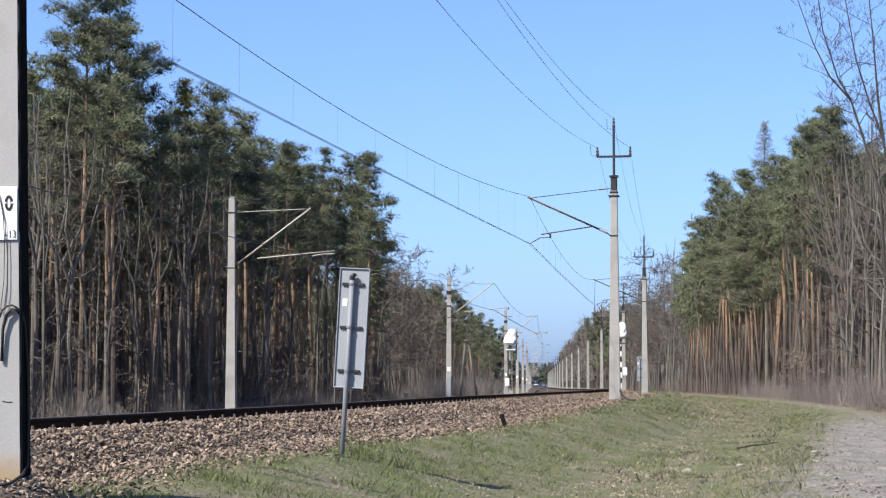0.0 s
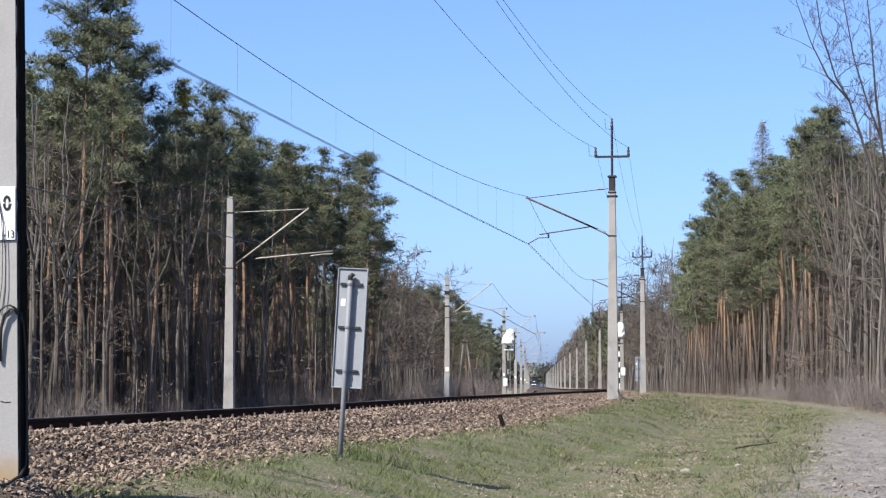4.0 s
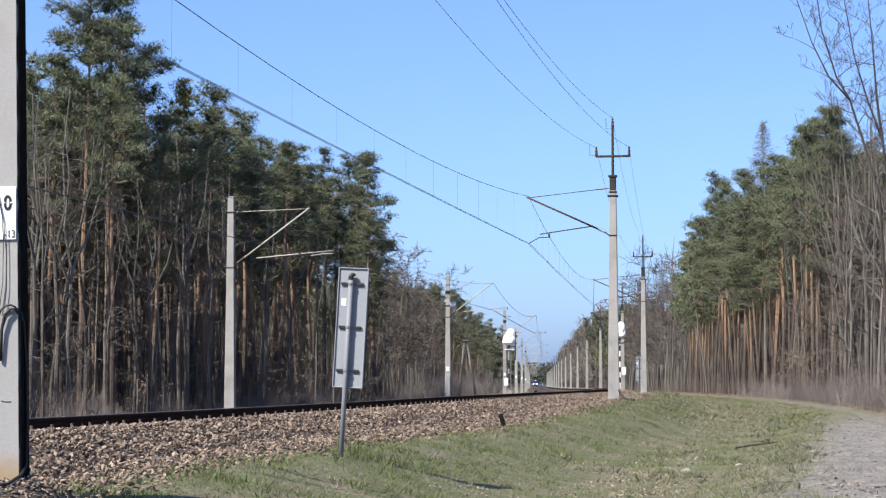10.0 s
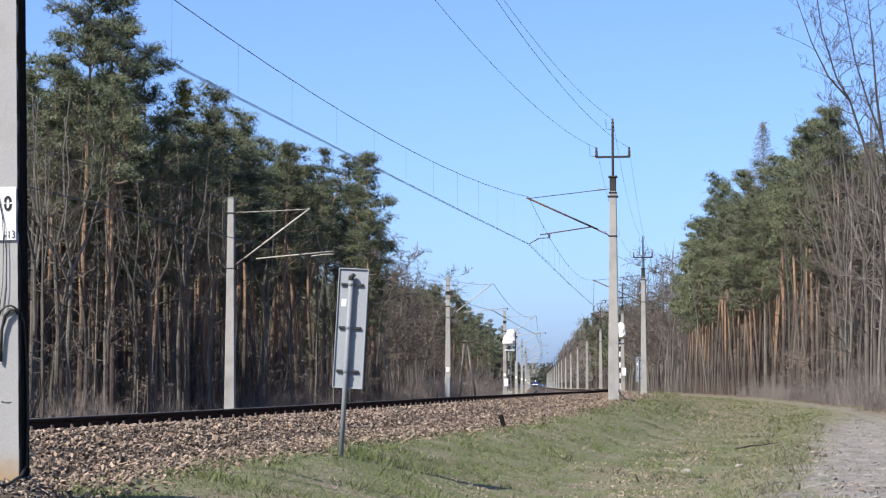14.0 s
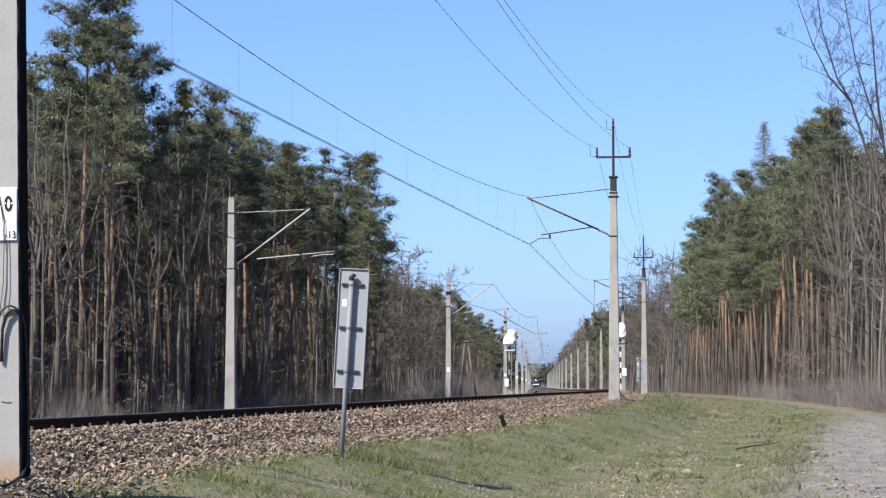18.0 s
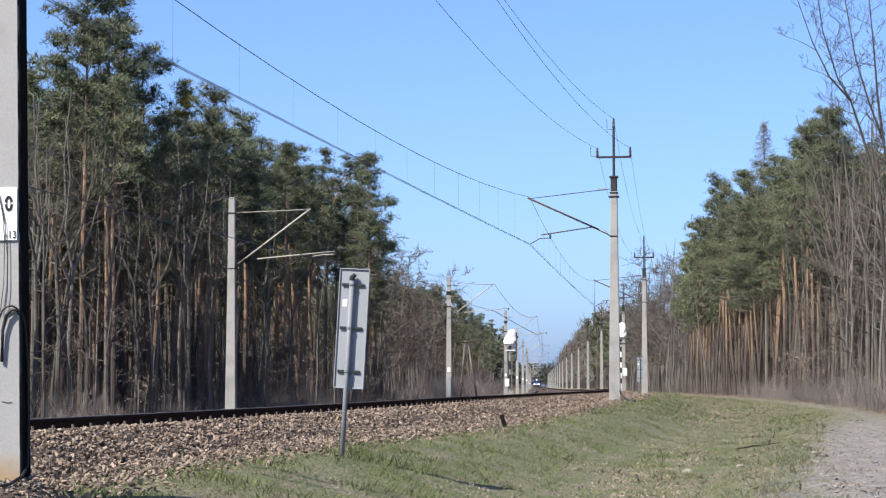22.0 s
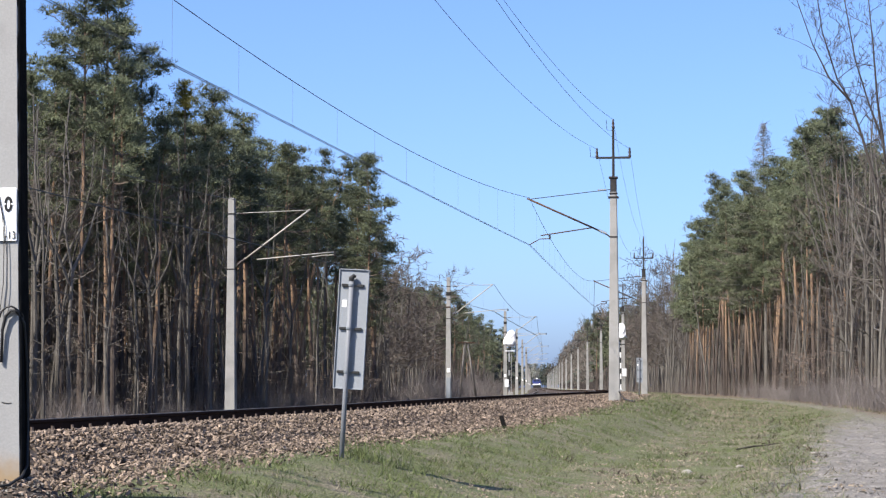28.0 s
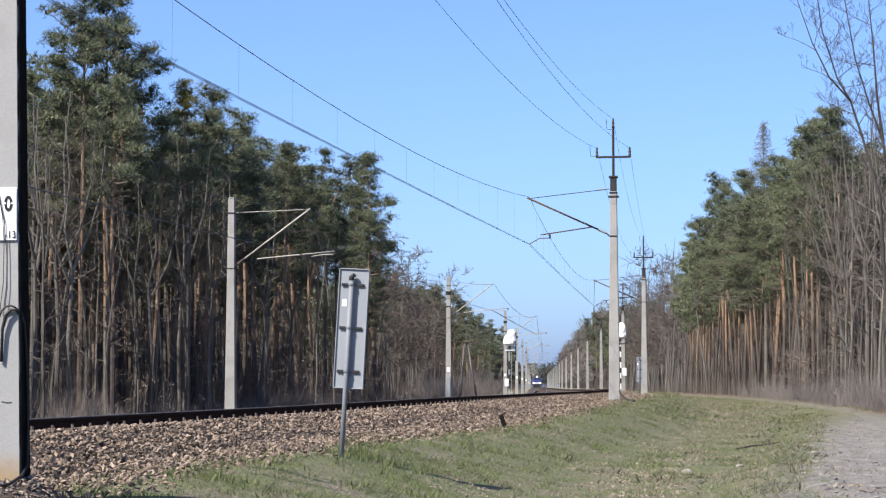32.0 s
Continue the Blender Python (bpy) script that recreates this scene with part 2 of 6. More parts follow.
def by_height(m, other, z0, z1, random_shift, wobble):
    """Blend a material into another colour pair with height on the object, over an uneven line."""
    n, l = m.node_tree.nodes, m.node_tree.links
    b = n["Principled BSDF"]
    was = b.inputs["Base Color"].links[0].from_socket
    co, sep, nz, ob = n.new("ShaderNodeTexCoord"), n.new("ShaderNodeSeparateXYZ"), n.new("ShaderNodeTexNoise"), n.new("ShaderNodeObjectInfo")
    l.new(co.outputs["Object"], sep.inputs[0]), l.new(co.outputs["Object"], nz.inputs[0])
    nz.inputs["Scale"].default_value, nz.inputs["Detail"].default_value = 4.0 / max(1.0, wobble), 5
    a, c, r = n.new("ShaderNodeMath"), n.new("ShaderNodeMath"), n.new("ShaderNodeMapRange")
    a.operation = c.operation = 'MULTIPLY_ADD'
    a.inputs[1].default_value, c.inputs[1].default_value = wobble, random_shift
    l.new(nz.outputs[0], a.inputs[0]), l.new(sep.outputs[2], a.inputs[2])
    l.new(ob.outputs["Random"], c.inputs[0]), l.new(a.outputs[0], c.inputs[2])
    r.inputs[1].default_value, r.inputs[2].default_value = z0, z1
    r.interpolation_type = 'SMOOTHSTEP'
    l.new(c.outputs[0], r.inputs[0])
    mix, two = n.new("ShaderNodeMix"), n.new("ShaderNodeMix")
    mix.data_type = two.data_type = 'RGBA'
    two.inputs[6].default_value, two.inputs[7].default_value = (*other[0], 1), (*other[1], 1)
    l.new(nz.outputs[0], two.inputs[0])
    l.new(r.outputs[0], mix.inputs[0]), l.new(was, mix.inputs[6]), l.new(two.outputs[2], mix.inputs[7])
    l.new(mix.outputs[2], b.inputs["Base Color"])


BARK_PINE = material("pine_bark", (0.036, 0.028, 0.025), (0.105, 0.086, 0.075), 3, 0.95, 30, 0.6, stretch=(1, 1, 0.2), vary=0.3)
by_height(BARK_PINE, ((0.125, 0.083, 0.057), (0.31, 0.207, 0.132)), 7.5, 12.5, 5.0, 3.0)
by_height(CONCRETE_PALE, ((0.25, 0.16, 0.075), (0.3, 0.225, 0.13)), 0.48, 0.24, 0.0, 0.35)


# ---- building kit ----
class Geo:
    """Vertices and faces of one mesh, gathered piece by piece."""

    def __init__(self):
        self.v, self.f = [], []

    def add(self, verts, faces):
        k = len(self.v)
        self.v += [tuple(p) for p in verts]
        self.f += [tuple(i + k for i in f) for f in faces]
        return self

    def tube(self, p0, p1, r0, r1=None, n=8, caps=True):
        p0, p1 = Vector(p0), Vector(p1)
        r1 = r0 if r1 is None else r1
        d = (p1 - p0).normalized()
        a = d.orthogonal().normalized()
        c = d.cross(a)
        ring = [a * math.cos(2 * math.pi * i / n) + c * math.sin(2 * math.pi * i / n) for i in range(n)]
        faces = [(i, (i + 1) % n, n + (i + 1) % n, n + i) for i in range(n)]
        if caps:
            faces += [tuple(range(n - 1, -1, -1)), tuple(range(n, 2 * n))]
        return self.add([p0 + q * r0 for q in ring] + [p1 + q * r1 for q in ring], faces)

    def path(self, pts, radii, n=6):
        """A bent tube through the points, its rings joined."""
        pts = [Vector(p) for p in pts]
        k, rings = len(self.v), len(pts)
        a = None
        for i, p in enumerate(pts):
            d = (pts[min(i + 1, rings - 1)] - pts[max(i - 1, 0)]).normalized()
            a = d.orthogonal().normalized() if a is None else (a - d * a.dot(d)).normalized()
            c = d.cross(a)
            self.v += [tuple(p + (a * math.cos(2 * math.pi * j / n) + c * math.sin(2 * math.pi * j / n)) * radii[i]) for j in range(n)]
        for i in range(rings - 1):
            self.f += [(k + i * n + j, k + i * n + (j + 1) % n, k + (i + 1) * n + (j + 1) % n, k + (i + 1) * n + j) for j in range(n)]
        self.f += [tuple(range(k + n - 1, k - 1, -1)), tuple(range(k + (rings - 1) * n, k + rings * n))]
        return self

    def box(self, centre, size, bevel=0.0, m=None):
        """A box with chamfered vertical and horizontal edges."""
        cx, cy, cz = centre
        hx, hy, hz = (s / 2 for s in size)
        b = min(bevel, hx * 0.6, hy * 0.6, hz * 0.6)
        if not b:
            vs = [(sx * hx, sy * hy, sz * hz) for sz in (-1, 1) for sx, sy in ((-1, -1), (1, -1), (1, 1), (-1, 1))]
            fs = [(3, 2, 1, 0), (4, 5, 6, 7), (0, 1, 5, 4), (1, 2, 6, 5), (2, 3, 7, 6), (3, 0, 4, 7)]
        else:
            def ring(z, i):
                x, y, c = hx - i, hy - i, b
                return [(-x + c, -y, z), (x - c, -y, z), (x, -y + c, z), (x, y - c, z), (x - c, y, z), (-x + c, y, z), (-x, y - c, z), (-x, -y + c, z)]
            vs = ring(-hz, b) + ring(-hz + b, 0) + ring(hz - b, 0) + ring(hz, b)
            fs = [tuple(range(7, -1, -1)), tuple(range(24, 32))]
            fs += [(r * 8 + i, r * 8 + (i + 1) % 8, r * 8 + 8 + (i + 1) % 8, r * 8 + 8 + i) for r in range(3) for i in range(8)]
        pts = [Vector((x + cx, y + cy, z + cz)) for x, y, z in vs]
        return self.add([m @ p for p in pts] if m else pts, fs)

    def lathe(self, base, profile, n=10):
        """Rings (radius, height) stacked on base."""
        pts = [(base[0] + r * math.cos(2 * math.pi * i / n), base[1] + r * math.sin(2 * math.pi * i / n), base[2] + z) for r, z in profile for i in range(n)]
        fs = [(q * n + i, q * n + (i + 1) % n, q * n + n + (i + 1) % n, q * n + n + i) for q in range(len(profile) - 1) for i in range(n)]
        fs += [tuple(range(n - 1, -1, -1)), tuple(range((len(profile) - 1) * n, len(profile) * n))]
        return self.add(pts, fs)

    def mesh(self, name, mat, smooth=False):
        me = bpy.data.meshes.new(name)
        me.from_pydata(self.v, [], self.f)
        me.materials.append(mat)
        if smooth:
            me.shade_smooth()
        me.update()
        return me


def part(name, geo, mat, parent, label="", smooth=False):
    ob = new(name, geo if isinstance(geo, bpy.types.Mesh) else geo.mesh(name, mat, smooth))
    ob.parent = parent
    return tagged(ob, label)


def thing(name, label, category, m=None, group="", kind=""):
    ob = new(name)
    ob.empty_display_size = 0.2
    if m is not None:
        ob.matrix_basis = m
    return tagged(ob, label, category, group, kind)


# ---- the plan: the near track's centre line, a left-hand curve running into a straight ----
YS = np.arange(-120.0, 4001.0, 1.0)
SLOPE = 0.0411 + 0.000815 * np.maximum(0, 200 - np.maximum(YS, -40)) + 0.0026 * np.clip((YS - 560) / 80, 0, 1)
SLOPE = np.convolve(np.pad(SLOPE, 15, mode="edge"), np.ones(31) / 31, "valid")
XS = np.concatenate([[0], np.cumsum((SLOPE[1:] + SLOPE[:-1]) / 2)])
XS += -6.33 - np.interp(17.8, YS, XS)


def on_line(y, u):
    """The plan's x, y at u metres right of the near track's centre."""
    th = math.atan(float(np.interp(y, YS, SLOPE)))
    return float(np.interp(y, YS, XS)) + u * math.cos(th), y - u * math.sin(th)


def bearing(y):
    return math.degrees(math.atan(float(np.interp(y, YS, SLOPE))))


def curve(*pairs):
    xs, zs = zip(*pairs)
    return lambda y: np.interp(y, xs, zs)


rail_z = curve((10, -0.18), (23, -0.161), (38, -0.112), (50, -0.06), (70, -0.026), (110, 0.0), (180, -0.02), (320, -0.3), (480, -0.4))
spacing = curve((0, 10.6), (20, 10.4), (82, 9.3), (144, 7.3), (211, 5.4), (275, 4.9), (337, 4.3), (400, 4.0))
left_z = curve((60, -0.62), (170, -0.55), (400, -0.4))
cant = curve((150, 0.075), (230, 0.0))
road_u = curve((0, 8.7), (25, 8.9), (38, 9.1), (57, 9.5), (70, 10.3), (84, 11.0), (200, 10.6))
toe_z = curve((15, -0.8), (18, -0.77), (21, -0.66), (26, -0.58), (45, -0.64), (61, -0.48), (80, -0.34), (110, -0.28), (400, -0.5))
ditch_z = curve((30, -1.17), (60, -1.12), (110, -1.0), (200, -0.9))
road_z = curve((40, -0.97), (100, -0.93), (250, -0.85))


def ground_z(u, y):
    """Height of the ground at u right of the near track."""
    s, e, c = float(spacing(y)), float(road_u(y)), float(np.interp(y, (32, 60, 110), (0.0, 0.7, 1.0)))
    us = [-400, -s - 18, -s - 7, -s - 3.4, -s - 2.6, -s / 2, -2.2, 1.9, 3.0, 3.7 + c, 4.35 + c, 5.3 + c * 0.9, 6.2 + c * 0.7, e - 0.85, e - 0.25, e + 0.45, 12.4, 13.4, 20, 400]
    t, d, r, k = float(toe_z(y)), float(ditch_z(y)), float(road_z(y)), float(rail_z(y))
    w = float(left_z(y))
    low = float(np.interp(y, (60, 150, 260), (-1.4, -1.25, -0.95)))
    zs = [low, low, low, min(w - 0.7, -0.9), w - 0.5, w - 0.36, k - 0.5, k - 0.36, t, t - 0.05, t * 0.6 + d * 0.4, t * 0.18 + d * 0.82, d, d + 0.04, r + 0.05, r + 0.05, r + 0.03, r + 0.1, r + 0.15, r + 0.2]
    return float(np.interp(u, us, zs))


def terrain(u, y):
    """The ground with its small humps, hollows and wheel ruts."""
    shift = 0.0
    if 10 < y < 70 and 7 < u < 12:
        shift = 0.4 * noise.noise((y * 0.45, 2.0, 0)) + 0.15 * noise.noise((y * 1.7, 5.0, 0))
    z = ground_z(u + shift, y)
    if 10 < y < 150 and 3.2 < u < 16:
        x, yy = on_line(y, u)
        side = min(1.0, (u - 3.2) / 1.5)
        b = side * (0.06 * noise.noise((x * 0.4, yy * 0.25, 0)) + 0.035 * noise.noise((x * 1.1, yy * 0.8, 3)) + 0.014 * noise.noise((x * 3.1, yy * 2.3, 8)))
        if road_u(y) < u < 12.8:
            b = 0.8 * b + 0.08 * noise.noise((x * 1.3, yy * 0.45, 6)) + 0.05 * noise.noise((x * 3.2, yy * 1.6, 2)) - 0.03 * max(0, 1 - abs(abs(u - 11) - 0.8) / 0.5)
        z += b
    return z


def on_ground(x, y):
    """Height of the bank under a point of the plan."""
    u = 0.0
    yy = y
    for _ in range(6):
        th = math.atan(float(np.interp(yy, YS, SLOPE)))
        u = (x - float(np.interp(yy, YS, XS))) / math.cos(th)
        yy = y + u * math.sin(th)
    return terrain(u, yy)


# ---- ground, road and track bed ----
def build_ground():
    ys = np.concatenate([np.arange(-100, 8, 12), np.arange(8, 20, 0.5), np.arange(20, 50, 0.25), np.arange(50, 70, 0.5), np.arange(70, 150, 1.5), np.arange(150, 420, 10), np.arange(420, 1500, 60), np.arange(1500, 3901, 400)])
    us = np.concatenate([np.arange(-1500, -60, 160), np.arange(-60, -16, 4), np.arange(-16, -2, 1.0), np.arange(-2, 3.5, 0.3), np.arange(3.5, 13, 0.13), np.arange(13, 16, 0.3), np.arange(16, 40, 3), np.arange(40, 100, 15), np.arange(100, 1501, 200)])
    v, road, woods = [], [], []
    for y in ys:
        s = float(spacing(y))
        for u in us:
            lim = min(abs(u), 900) * (1 if u > 0 else -1)
            x, yy = on_line(float(y), float(lim if abs(u) > 400 else u))
            if abs(u) > 900:
                x += u - lim
            v.append((x, yy, terrain(float(u), float(y))))
            e = float(road_u(y))
            road.append(float(np.interp(u, (e - 1.3, e + 1.0, 13.0, 13.6), (0, float(np.interp(y, (42, 85), (0.6, 0.34))), float(np.interp(y, (42, 85), (0.6, 0.44))), 0.3))) if u > 0 else 0.0)
            woods.append(float(np.interp(u, (-s - 8, -s - 6, 12.2, 13.6), (0.9, 0.35, 0.1, 0.9))) if u < -s - 3 or u > 12.0 else (0.35 if u < 0 else 0.0))
    w = len(us)
    f = [(i * w + j, i * w + j + 1, (i + 1) * w + j + 1, (i + 1) * w + j) for i in range(len(ys) - 1) for j in range(w - 1)]
    me = bpy.data.meshes.new("ground")
    me.from_pydata(v, [], f)
    for name, vals in (("road", road), ("woods", woods)):
        me.attributes.new(name, 'FLOAT', 'POINT').data.foreach_set("value", vals)
    me.materials.append(GROUND)
    me.shade_smooth()
    tagged(new("ground", me), "short spring grass, a bare dirt track and leaf litter under trees", "ground", kind="structure")


def level(u, y, shift=None):
    """Height of the track's running plane, banked in the curve about its outer rail."""
    return float((left_z if shift else rail_z)(y)) + float(cant(y)) * (u - 0.75)


def swept(profile, ys, shift=None):
    """A cross-section (u, z above rail) carried along the line."""
    g = Geo()
    k = len(profile)
    for y in ys:
        o = float(shift(y)) if shift else 0.0
        for u, z in profile:
            x, yy = on_line(float(y), u + o)
            g.v.append((x, yy, z + level(u, y, shift)))
    n = len(ys)
    g.f = [(i * k + j, i * k + (j + 1) % k, (i + 1) * k + (j + 1) % k, (i + 1) * k + j) for i in range(n - 1) for j in range(k)]
    g.f += [tuple(range(k - 1, -1, -1)), tuple(range((n - 1) * k, n * k))]
    return g


ALONG = np.concatenate([np.arange(-60, 220, 2.0), np.arange(220, 700, 8), np.arange(700, 2600, 50)])


def left(y):
    return -spacing(y)


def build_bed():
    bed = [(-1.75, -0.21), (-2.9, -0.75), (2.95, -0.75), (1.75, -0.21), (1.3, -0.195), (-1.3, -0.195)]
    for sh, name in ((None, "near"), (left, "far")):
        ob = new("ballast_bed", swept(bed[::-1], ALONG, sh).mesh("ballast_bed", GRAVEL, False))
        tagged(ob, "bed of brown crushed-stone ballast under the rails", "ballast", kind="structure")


def rail_profile(c, head):
    if head:
        return [(c - 0.034, -0.012), (c - 0.034, -0.002), (c - 0.026, 0.0), (c + 0.026, 0.0), (c + 0.034, -0.002), (c + 0.034, -0.012)][::-1]
    return [(c - 0.07, -0.172), (c - 0.07, -0.16), (c - 0.012, -0.14), (c - 0.012, -0.05), (c - 0.036, -0.04), (c - 0.036, -0.0125),
            (c + 0.036, -0.0125), (c + 0.036, -0.04), (c + 0.012, -0.05), (c + 0.012, -0.14), (c + 0.07, -0.16), (c + 0.07, -0.172)][::-1]


def build_track(sh, label):
    track = thing("railway_track", label, "railway track", kind="structure")
    for c in (-0.7525, 0.7525):
        r = part("rail", swept(rail_profile(c, False), ALONG, sh), RAIL_SIDE, track, "rust-brown rail")
        part("rail_head", swept(rail_profile(c, True), ALONG, sh), RAIL_TOP, r, "polished running surface")
    return track


def sleeper_meshes():
    g = Geo()
    g.box((0, 0, -0.285), (2.5, 0.26, 0.21), 0.03)
    c = Geo()
    for s in (-1, 1):
        for e in (-1, 1):
            c.box((s * 0.7525 + e * 0.10, 0, -0.155), (0.07, 0.09, 0.035), 0.008)
            c.tube((s * 0.7525 + e * 0.115, 0, -0.18), (s * 0.7525 + e * 0.115, 0, -0.085), 0.022, 0.018, 6)
            c.box((s * 0.7525 + e * 0.17, 0.03, -0.165), (0.06, 0.12, 0.03), 0.008)
    return g.mesh("sleeper", SLEEPER), c.mesh("rail_clips", CLIP)


def build_sleepers(tracks):
    sl, cl = sleeper_meshes()
    for track, sh, end, step in ((tracks[0], None, 120, 0.6), (tracks[1], left, 190, 0.65)):
        start = 14.0 if sh is None else 110.0
        y = start
        while y < end:
            o = float(sh(y)) if sh else 0.0
            x, yy = on_line(y, o)
            m = pose(x, yy, level(0, y, sh), 0, -math.degrees(float(cant(y))), -bearing(y) + random.uniform(-0.6, 0.6))
            ob = new("sleeper", sl)
            ob.parent, ob.matrix_basis = track, m
            if sh is None and y < 90:
                k = new("rail_clip", cl)
                k.parent = ob
            y += step + random.uniform(-0.012, 0.012)


def scatter_mesh(name, shapes, places, mat):
    """Many small solids in one mesh: shapes are (verts, faces) arrays, places (shape, 4x4)."""
    vs, fs, k = [], [], 0
    for i, m in places:
        sv, sf = shapes[i]
        a = np.array(m)
        vs.append(sv @ a[:3, :3].T + a[:3, 3])
        fs += [tuple(j + k for j in f) for f in sf]
        k += len(sv)
    me = bpy.data.meshes.new(name)
    me.from_pydata(np.concatenate(vs).tolist(), [], fs)
    me.materials.append(mat)
    return me


def stone_shapes(rng, count=8):
    out = []
    for _ in range(count):
        bm = bmesh.new()
        for _ in range(8):
            p = Vector((rng.gauss(0, 1), rng.gauss(0, 1), rng.gauss(0, 1))).normalized()
            bm.verts.new((p.x, p.y * rng.uniform(0.5, 0.9), p.z * rng.uniform(0.4, 0.75)))
        bmesh.ops.convex_hull(bm, input=bm.verts)
        bmesh.ops.delete(bm, geom=[v for v in bm.verts if not v.link_faces], context='VERTS')
        bm.verts.index_update()
        out.append((np.array([v.co[:] for v in bm.verts]), [tuple(v.index for v in f.verts) for f in bm.faces]))
        bm.free()
    return out


def build_stones():
    rng = random.Random(5)
    shapes = stone_shapes(rng)
    places = []
    y = 15.0
    while y < 130:
        count = int(np.interp(y, (15, 40, 70, 130), (1300, 1020, 420, 120)))
        size = float(np.interp(y, (15, 50, 130), (0.0278, 0.0295, 0.044)))
        edge = 3.0 + 0.25 * noise.noise((y * 0.25, 0, 7)) + 0.12 * noise.noise((y * 1.1, 0, 9))
        for _ in range(count):
            yy = y + rng.random()
            u = rng.uniform(0.85, edge + (rng.random() ** 4) * 0.7)
            k = float(rail_z(yy))
            lean = float(cant(yy))
            z = float(np.interp(u, (0.8, 1.0, 1.35, 1.75, 2.95), (k - 0.235, k - 0.235, k - 0.2 + lean * 0.55, k - 0.21 + lean, k - 0.75 + lean * 2.2)))
            z = max(z, terrain(u, yy)) + rng.uniform(-0.025, 0.058)
            x, wy = on_line(yy, u)
            s = size * rng.uniform(0.6, 1.5)
            m = Matrix.LocRotScale((x, wy, z), Euler((rng.gauss(0, 0.55), rng.gauss(0, 0.55), rng.uniform(0, 6.28))), (s * 1.1, s, s * 0.9))
            places.append((rng.randrange(len(shapes)), m))
        y += 1.0
    ob = new("ballast_stones", scatter_mesh("ballast_stones", shapes, places, STONE))
    tagged(ob, "loose brown and buff crushed ballast stones", "ballast", kind="stuff")


build_ground()
build_bed()
near_track = build_track(None, "near track of rusty rails on concrete sleepers")
far_track = build_track(left, "second track of rusty rails on concrete sleepers")
build_stones()


# ---- catenary masts, wires, signals and boards ----
def insulator(g, base, tip, r=0.05, n=5):
    a, b = Vector(base), Vector(tip)
    for i in range(n):
        p, q = a.lerp(b, i / n), a.lerp(b, (i + 0.75) / n)
        g.tube(p, q, r, r * 0.6, 8)
    return g


def plain_post(height, deep, wide=0.36):
    """A tapered concrete post with a deep channel down each flank, like a letter I."""
    g = Geo()
    rows = []
    for z, w, d in ((-deep, wide + 0.01, 0.36), (0.0, wide, 0.35), (height * 0.5, wide * 0.5 + 0.12, 0.30), (height, 0.25, 0.25)):
        c, a, fl, k = 0.015, d / 2, 0.06, w * 0.3
        rows.append([(-w / 2, -a + c, z), (-w / 2 + c, -a, z), (w / 2 - c, -a, z), (w / 2, -a + c, z), (w / 2, -a + fl, z), (w / 2 - k, -a + fl + 0.025, z), (w / 2 - k, a - fl - 0.025, z), (w / 2, a - fl, z),
                     (w / 2, a - c, z), (w / 2 - c, a, z), (-w / 2 + c, a, z), (-w / 2, a - c, z), (-w / 2, a - fl, z), (-w / 2 + k, a - fl - 0.025, z), (-w / 2 + k, -a + fl + 0.025, z), (-w / 2, -a + fl, z)])
    n = len(rows[0])
    g.v = [p for r in rows for p in r]
    g.f = [(k * n + i, k * n + (i + 1) % n, (k + 1) * n + (i + 1) % n, (k + 1) * n + i) for k in range(3) for i in range(n)]
    g.f += [tuple(range(n - 1, -1, -1)), tuple(range(3 * n, 4 * n))]
    return g


